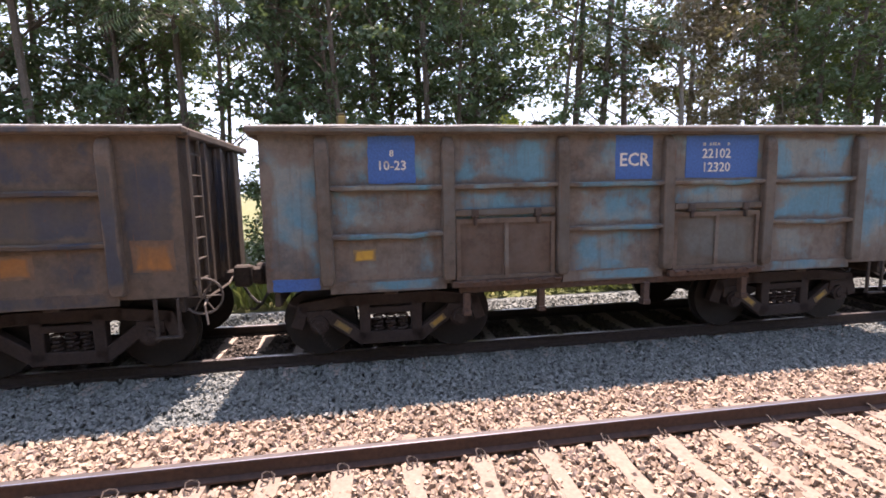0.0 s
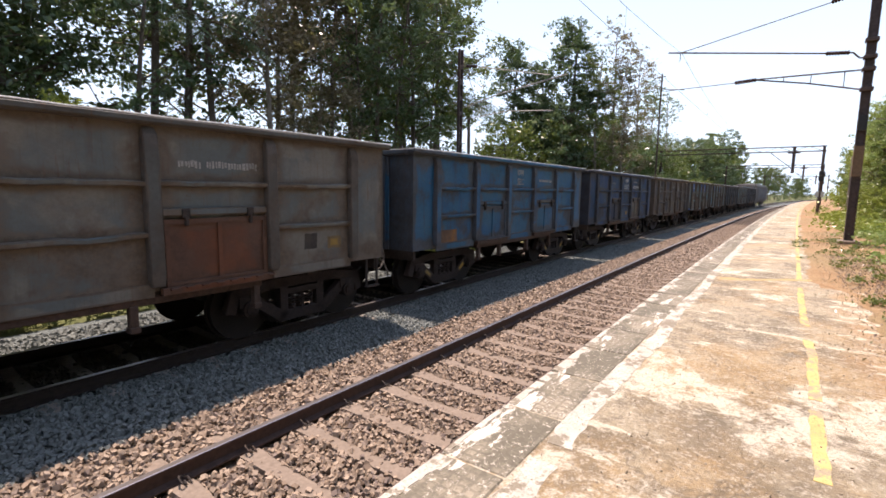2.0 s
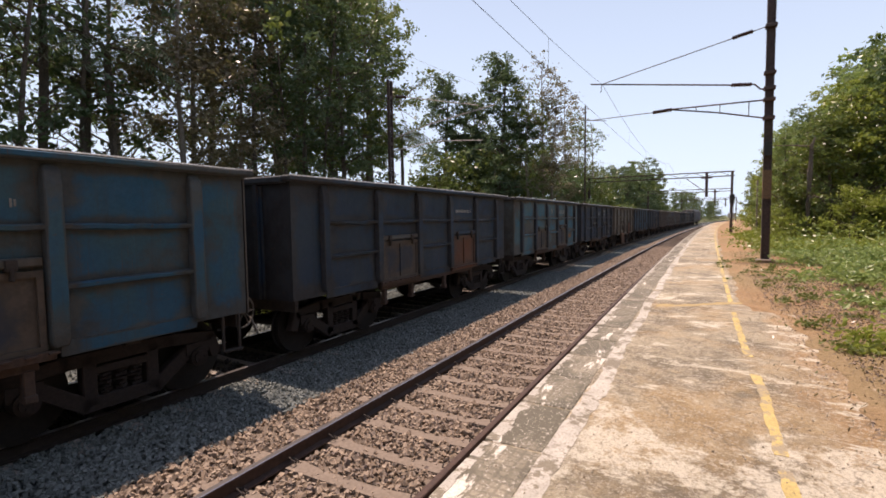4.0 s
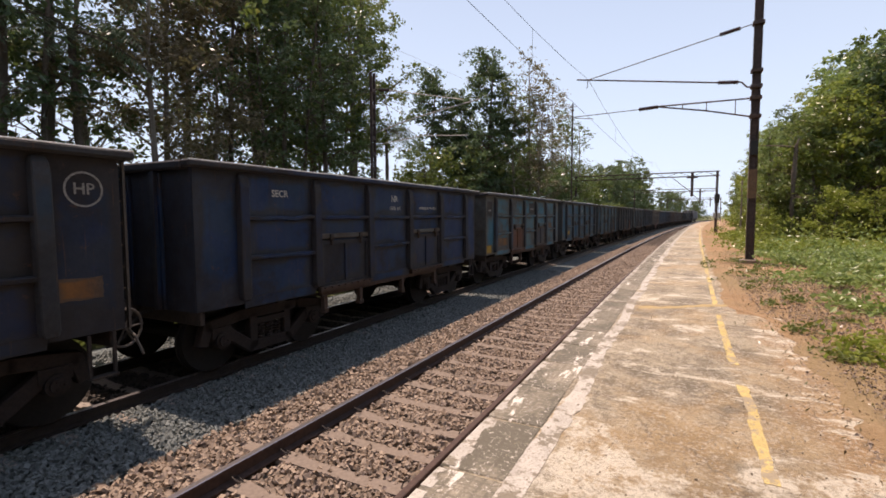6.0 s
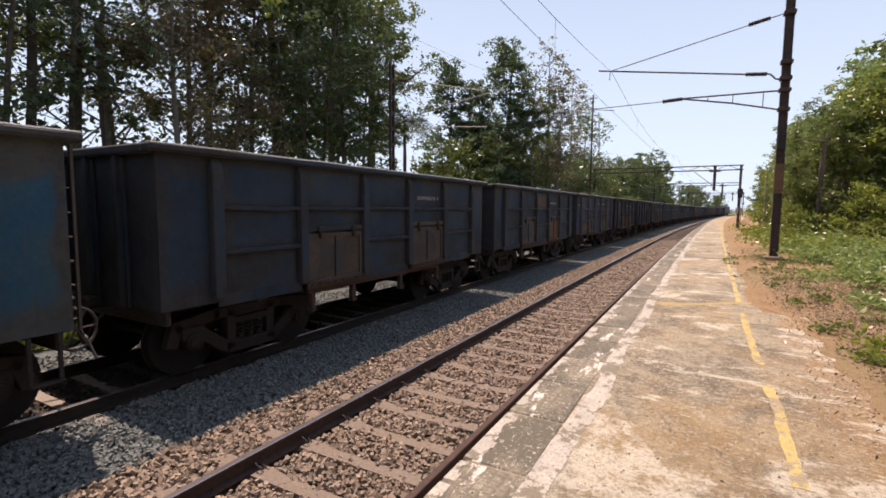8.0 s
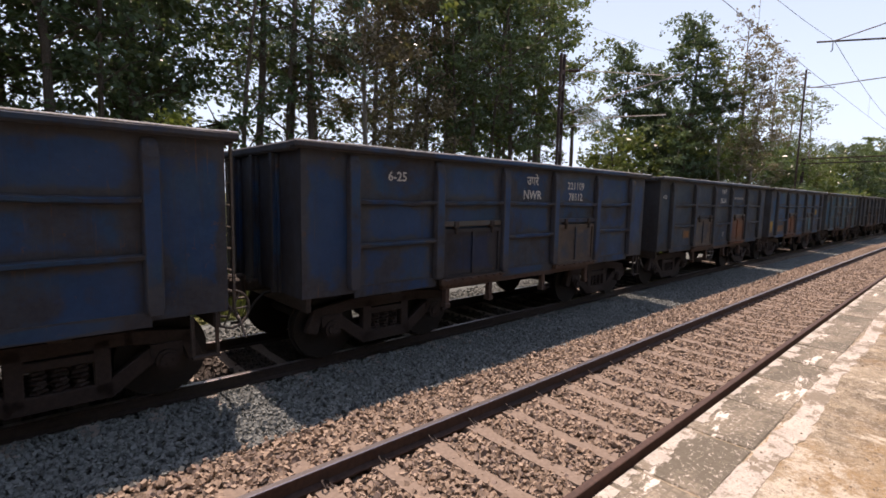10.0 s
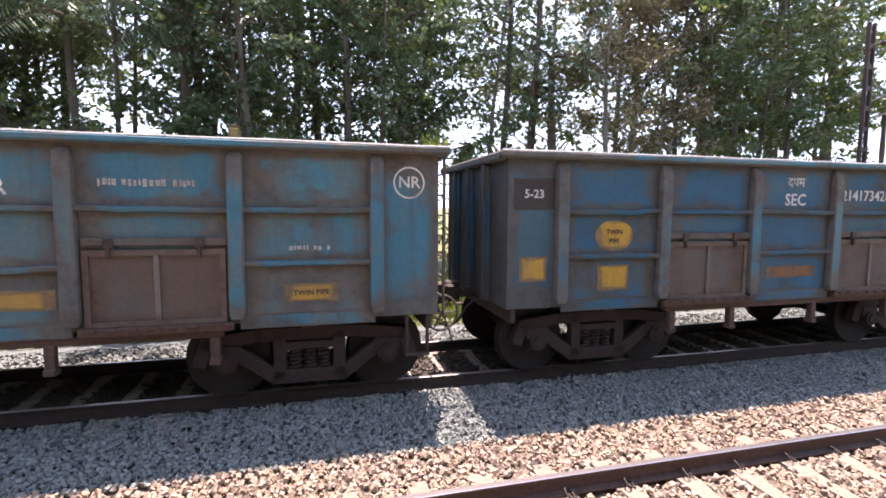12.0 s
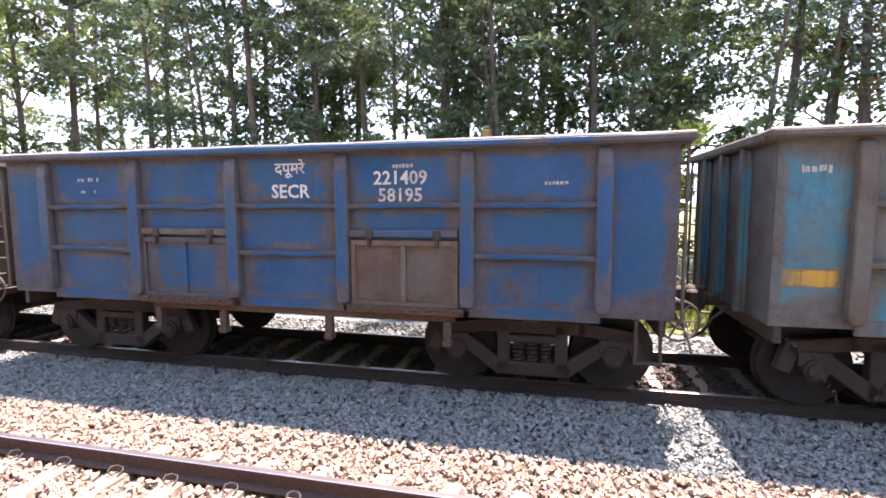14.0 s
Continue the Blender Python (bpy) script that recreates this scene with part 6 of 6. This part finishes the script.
for x, y, kind, scale, leaf in ((39.6, 19.0, "column", 0.97, leaf_dark), (39.6, 13.4, "column", 1.02, leaf_dark), (40.6, 15.9, "column", 0.84, leaf_dark), (42.5, 18.0, "thicket", 1.0, leaf_dark), (43.5, 14.5, "thicket", 1.0, leaf_dark), (119.0, 11.5, "broad_far", 1.05, leaf_mid), (124.0, 12.5, "broad_far", 0.9, leaf_mid), (117.0, 10.0, "thicket_far", 1.0, leaf_light), (44.5, 13.5, "bush", 1.7, leaf_mid), (49.5, 13.0, "bush", 2.0, leaf_mid), (52.0, 13.0, "bush", 1.9, leaf_mid), (57.0, 12.5, "bush", 1.8, leaf_mid), (62.0, 12.0, "bush", 1.7, leaf_light), (68.0, 12.0, "bush", 1.9, leaf_light), (73.0, 12.2, "broad_far", 0.56, leaf_mid), (79.0, 11.6, "bush", 1.9, leaf_light), (86.0, 13.0, "broad_far", 0.68, leaf_mid), (97.0, 14.2, "broad_far", 0.82, leaf_dark), (104.0, 13.6, "broad_far", 0.88, leaf_mid), (109.0, 12.0, "thicket_far", 1.05, leaf_dark), (45.0, 15.0, "thicket", 0.85, leaf_mid), (35.5, 16.0, "bush", 1.7, leaf_light), (40.0, 13.5, "bush", 1.8, leaf_light)):
    plant(kind, "tree" if kind != "bush" else "shrub", x, y, -0.1, scale, 57 * x, leaf, bark, "dark green tree in a clump beyond the wood" if kind != "bush" else "light green shrub at the wood's edge", "tree" if kind != "bush" else "shrub")
for x, y, kind, scale, leaf in ((40.5, 11.0, "dry", 0.9, leaf_light), (42.0, 10.2, "sparse", 0.92, leaf_dry), (41.5, 9.3, "dry", 0.82, leaf_dry), (53.0, 13.5, "dry", 0.7, leaf_light), (57.0, 12.5, "sparse", 1.0, leaf_dry), (61.0, 12.0, "dry", 0.95, leaf_light), (66.0, 11.0, "sparse", 0.85, leaf_light)):
    plant(kind, "tree", x, y, -0.1, scale, 73 * x, leaf, pale_bark, "thin-leaved tree with pale bare branches", "tree")
for i in range(30):
    s = 70 + i * 8.5
    p, _ = along(s, 11.5 + rng.uniform(0, 5))
    kind = ("broad_far", "bush", "slender_far", "broad_far")[i % 4]
    scale = (0.72, 1.5, 0.65, 0.75)[i % 4] * rng.uniform(0.85, 1.15) * (1.25 if 105 < s < 135 else 1.0)
    plant(kind, "tree", p.x, p.y, -0.2, scale, rng.uniform(0, 360), (leaf_mid, leaf_light, leaf_dark)[i % 3], bark, "green tree far along the line", "tree", "trees far along the line")
THICKET_AND_SCREEN, BESIDE = "leafy green tree of the thicket beside the platform and its added unseen row", "trees beside the platform"
for i in range(34):
    row, k = divmod(i, 7)
    s = 41.0 + row * 7 + rng.uniform(-1.2, 1.2) + (2.0 if k == 0 else 0)
    across = -7.6 - k * 1.8 - rng.uniform(0, 1.0)
    p, _ = along(s, across)
    off = math.hypot(p.x - 1.8, p.y + 3.0)
    tall = 1.6 + off * float(np.interp((-p.y - 3.0) / (p.x - 1.8), (0.1, 0.118, 0.15, 0.19, 0.2, 0.25, 0.3), (0.075, 0.15, 0.16, 0.19, 0.21, 0.25, 0.26)))
    plant("thicket" if i % 4 else "broad_b", "tree", p.x, p.y, 0.6, tall * rng.uniform(0.88, 1.08) / (11.0 if i % 4 else 18.0), rng.uniform(0, 360), (leaf_sunny, leaf_light, leaf_bright, leaf_mid, leaf_sunny)[i % 5], bark, THICKET_AND_SCREEN, "tree", BESIDE)
for i in range(14):
    s = 84 + i * 9
    p, _ = along(s, -9.5 - rng.uniform(0, 4))
    plant("thicket_far", "tree", p.x, p.y, 0.6, rng.uniform(0.7, 0.95), rng.uniform(0, 360), (leaf_mid, leaf_light)[i % 2], bark, THICKET_AND_SCREEN, "tree", BESIDE)
# unseen row behind the camera, added to block low sky from the wagons
for i in range(22):
    plant("thicket_far", "tree", -44 + i * 3.0, -13.5 - rng.uniform(0, 3) - (3.5 if i > 18 else 0), 0.6, rng.uniform(1.0, 1.25), rng.uniform(0, 360), (leaf_mid, leaf_light)[i % 2], bark, THICKET_AND_SCREEN, "tree", BESIDE)
for i in range(30):
    x = 36.5 + (i % 6) * 1.4 + rng.uniform(-0.8, 0.8) + (i // 6) * 0.6
    y = -6.9 - (i // 6) * 2.6 - rng.uniform(0, 2.4)
    plant("shrub" if i % 3 else "bush", "shrub", x, y, 0.6, rng.uniform(0.6, 1.0) * (1.0 if i % 3 else 0.8), rng.uniform(0, 360), (leaf_bright, leaf_light)[i % 2], bark, "green shrub at the edge of the thicket", "shrub", "shrubs beside the platform")
for i in range(46):
    x = -34 + i * 1.9 + rng.uniform(-0.6, 0.6)
    y = rng.uniform(10.8, 14.5)
    if 19.5 < x < 23:
        continue
    plant(("shrub", "bush", "shrub")[i % 3], "shrub", x, y, -0.3, rng.uniform(0.75, 1.2) * (0.8 if i % 3 == 1 else 1.1), rng.uniform(0, 360), (leaf_light, leaf_mid, leaf_light)[i % 3], bark, "sunlit green shrub behind the train", "shrub", "shrubs behind the train")


def build_dead_trunk():
    """A bare broken trunk with one short limb, in front of the thicket."""
    dead = new("dead_tree")
    dead.matrix_basis = pose(38.0, -8.75, 0.6)
    tagged(dead, "bare grey-brown dead trunk with one broken side limb", "tree")
    rod("trunk", [(0, 0, -0.2), (0.05, 0.03, 2.4), (-0.02, 0.0, 4.4), (0.02, -0.06, 6.1)], [0.16, 0.13, 0.15, 0.1], bark, dead, 10)
    rod("limb", [(0.0, -0.05, 5.95), (0.0, 0.9, 6.1), (0.05, 1.9, 6.15)], [0.06, 0.045, 0.02], bark, dead, 6)
    rod("stub", [(0.02, -0.06, 6.0), (0.0, -0.2, 6.5)], [0.09, 0.05], bark, dead, 6)


build_dead_trunk()


def blades(name, region, count, size, height_at, material, seed, label, clump=0.0, flat=0.45):
    """Short plants that nobody could count, as one object."""
    r = np.random.default_rng(seed)
    x0, x1, y0, y1 = region
    if clump:
        hubs = np.c_[r.uniform(x0, x1, int(count * clump)), r.uniform(y0, y1, int(count * clump))]
        xy = hubs[r.integers(0, len(hubs), count)] + r.normal(size=(count, 2)) * 0.35
    else:
        xy = np.c_[r.uniform(x0, x1, count), r.uniform(y0, y1, count)]
    base = np.c_[xy, np.full(count, height_at)]
    lean = r.normal(size=(count, 2)) * flat
    length = size * r.uniform(0.5, 1.3, (count, 1))
    way = np.c_[lean, np.ones(count)]
    way /= np.linalg.norm(way, axis=1, keepdims=True)
    side = np.c_[r.normal(size=(count, 2)), np.zeros(count)]
    side /= np.linalg.norm(side, axis=1, keepdims=True)
    mid = base + way * length * 0.55
    width = length * r.uniform(0.08, 0.2, (count, 1))
    verts = np.stack([base, mid + side * width, base + way * length, mid - side * width], 1).reshape(-1, 3)
    ob = new(name, quads(name, verts, count, 4, LEAF_FACES, material))
    return tagged(ob, label, name.replace("_", " "), kind="stuff")


blades("grass", (-36, 44, 8.6, 12.5), 26000, 0.55, -0.5, grass_mat, 21, "tall yellow-green grass along the far side of the line")


def creepers(name, region, count, hubs, size, spread, z, material, seed, label):
    """Low creeping leaves in ragged clumps."""
    r = np.random.default_rng(seed)
    x0, x1, y0, y1 = region
    c = np.c_[r.uniform(x0, x1, hubs), r.uniform(y0, y1, hubs), r.uniform(z, z + size * 1.2, hubs)]
    verts = leaves_at(r, c, count, spread, size, 0.22, 0.1)
    verts[:, 2] = np.maximum(verts[:, 2], z)
    tagged(new(name, quads(name, verts, count, 4, LEAF_FACES, material)), label, name, kind="stuff")


creepers("weeds", (13, 30, -15, -6.0), 50000, 300, 0.16, 0.4, 0.66, leaf_sunny, 31, "low green weeds covering the soil by the thicket")
creepers("weeds", (27, 52, -18, -5.8), 46000, 420, 0.2, 0.6, 0.66, leaf_bright, 32, "low green weeds far along the platform")
creepers("weeds", (7.5, 13.5, -11, -5.1), 11000, 40, 0.11, 0.26, 0.66, leaf_bright, 33, "small green weed patches on the orange soil")
creepers("weeds", (9.0, 24, -5.4, -3.7), 2200, 34, 0.08, 0.13, 0.665, grass_mat, 34, "thin weed tufts at the platform's edge")
blades("dry_litter", (4, 16, -6.0, -4.5), 7000, 0.05, 0.652, leaf_litter, 25, "dark brown leaf litter along the platform's back edge", 0.012, 2.0)
blades("dry_litter", (3, 30, -9, -4.3), 16000, 0.06, 0.648, leaf_dry, 24, "dry brown leaf litter on the soil", 0.05, 2.0)


def build_cap_post():
    post = new("marker_post")
    post.matrix_basis = pose(-0.47, 9.5, -0.5)
    tagged(post, "post with a yellow cap standing behind the train", "post")
    rod("shaft", [(0, 0, 0), (0, 0, 4.55)], 0.06, mast_paint, post, 10)
    put("cap", boxes("post_cap", [(-0.13, 0.13, -0.13, 0.13, 4.5, 4.78), (-0.09, 0.09, -0.09, 0.09, 4.78, 4.86)], 0.03), yellow_paint, post, label="yellow cap")


build_cap_post()

# ---- coping stones of the platform ----


def coping_surface():
    n = Net("ribbed_coping", 0.9)
    at = n.where(False)
    brick = n.node("ShaderNodeTexBrick", Scale=1.0, Mortar_Size=0.012, Brick_Width=0.075, Row_Height=0.075)
    brick.offset = 0.0
    n.link(at, brick.inputs["Vector"])
    stain = n.noise(n.where(True), 0.9, 13.0, 0.72)
    tone = n.mix(n.ramp(stain, 0.46, 0.6), (0.115, 0.102, 0.075), (0.29, 0.25, 0.19))
    tone = n.mix(n.ramp(brick.outputs["Fac"], 0.2, 0.8, 0.0, 0.45), tone, (0.1, 0.085, 0.065))
    worn = n.ramp(n.noise(n.where(True, (0.5, 1.6, 1.0)), 2.0, 15.0, 0.72), 0.585, 0.6, 0.0, 0.9)
    tone = n.mix(worn, tone, (0.68, 0.63, 0.56))
    tone = n.mix(n.ramp(n.noise(at, 28.0, 7.0, 0.8), 0.58, 0.6, 0.0, 0.7), tone, (0.66, 0.6, 0.52))
    n.colour(n.mix(n.ramp(n.noise(at, 50.0, 6.0, 0.8), 0.55, 0.57, 0.0, 0.6), tone, (0.09, 0.078, 0.06)))
    n.bump(n.ramp(brick.outputs["Fac"], 0.0, 1.0, 1.0, 0.0), 0.6, 0.008)
    return n.mat


coping = coping_surface()
for i in range(96):
    s = -7.5 + i * 0.9
    put("coping_stone", boxes("coping_stone", [(-0.443, 0.443, -2.0, -1.52, 0.3, 0.668)], 0.012), coping, platform, line_pose(s, 0.0, 0.003 * math.sin(i * 4.7)) @ pose(0, 0.004 * math.sin(i * 2.9), 0))
rim = random.Random(17)
for i in range(60):
    s = -7.5 + i * 0.9
    reach = 0.08
    steps = []
    for k in range(17):
        reach = min(0.14, max(0.03, reach + rim.uniform(-0.03, 0.03)))
        steps.append(reach)
    span = [(-0.43 + 0.05 * k, -0.43 + 0.05 * (k + 1), -1.532 - steps[k], -1.526, 0.6685, 0.6715) for k in range(17) if rim.random() < 0.93]
    put("edge_mark", boxes("edge_mark_%d" % (i % 9), span), edge_white, platform, line_pose(s, 0.0, 0.003 * math.sin(i * 4.7)))

# ---- what moves: the train runs away along the line ----
ENDS = ((0.0, -2.233), (0.5, 8.126), (1.0, 18.500), (1.5, 28.912), (2.0, 39.336), (2.5, 49.705), (3.0, 60.199), (5.5, 112.534), (6.0, 122.990), (6.5, 133.560), (7.0, 144.028), (9.5, 196.450), (10.0, 207.023), (10.5, 217.585), (11.0, 228.169), (11.5, 238.737), (12.0, 249.302), (12.5, 259.897), (13.0, 270.541), (13.5, 281.158), (14.0, 291.869))


def motions():
    times = [0.5 * i for i in range(29)]
    where = np.interp(times, *zip(*ENDS))
    for k, wagon in TRAIN.items():
        walk(wagon, [(t, line_pose(s + k * PITCH - 4.892, TRAIN_Y)) for t, s in zip(times, where)])
    walk(LOCO, [(t, line_pose(s + 5 * PITCH + 11.2, TRAIN_Y)) for t, s in zip(times, where)])


motions()
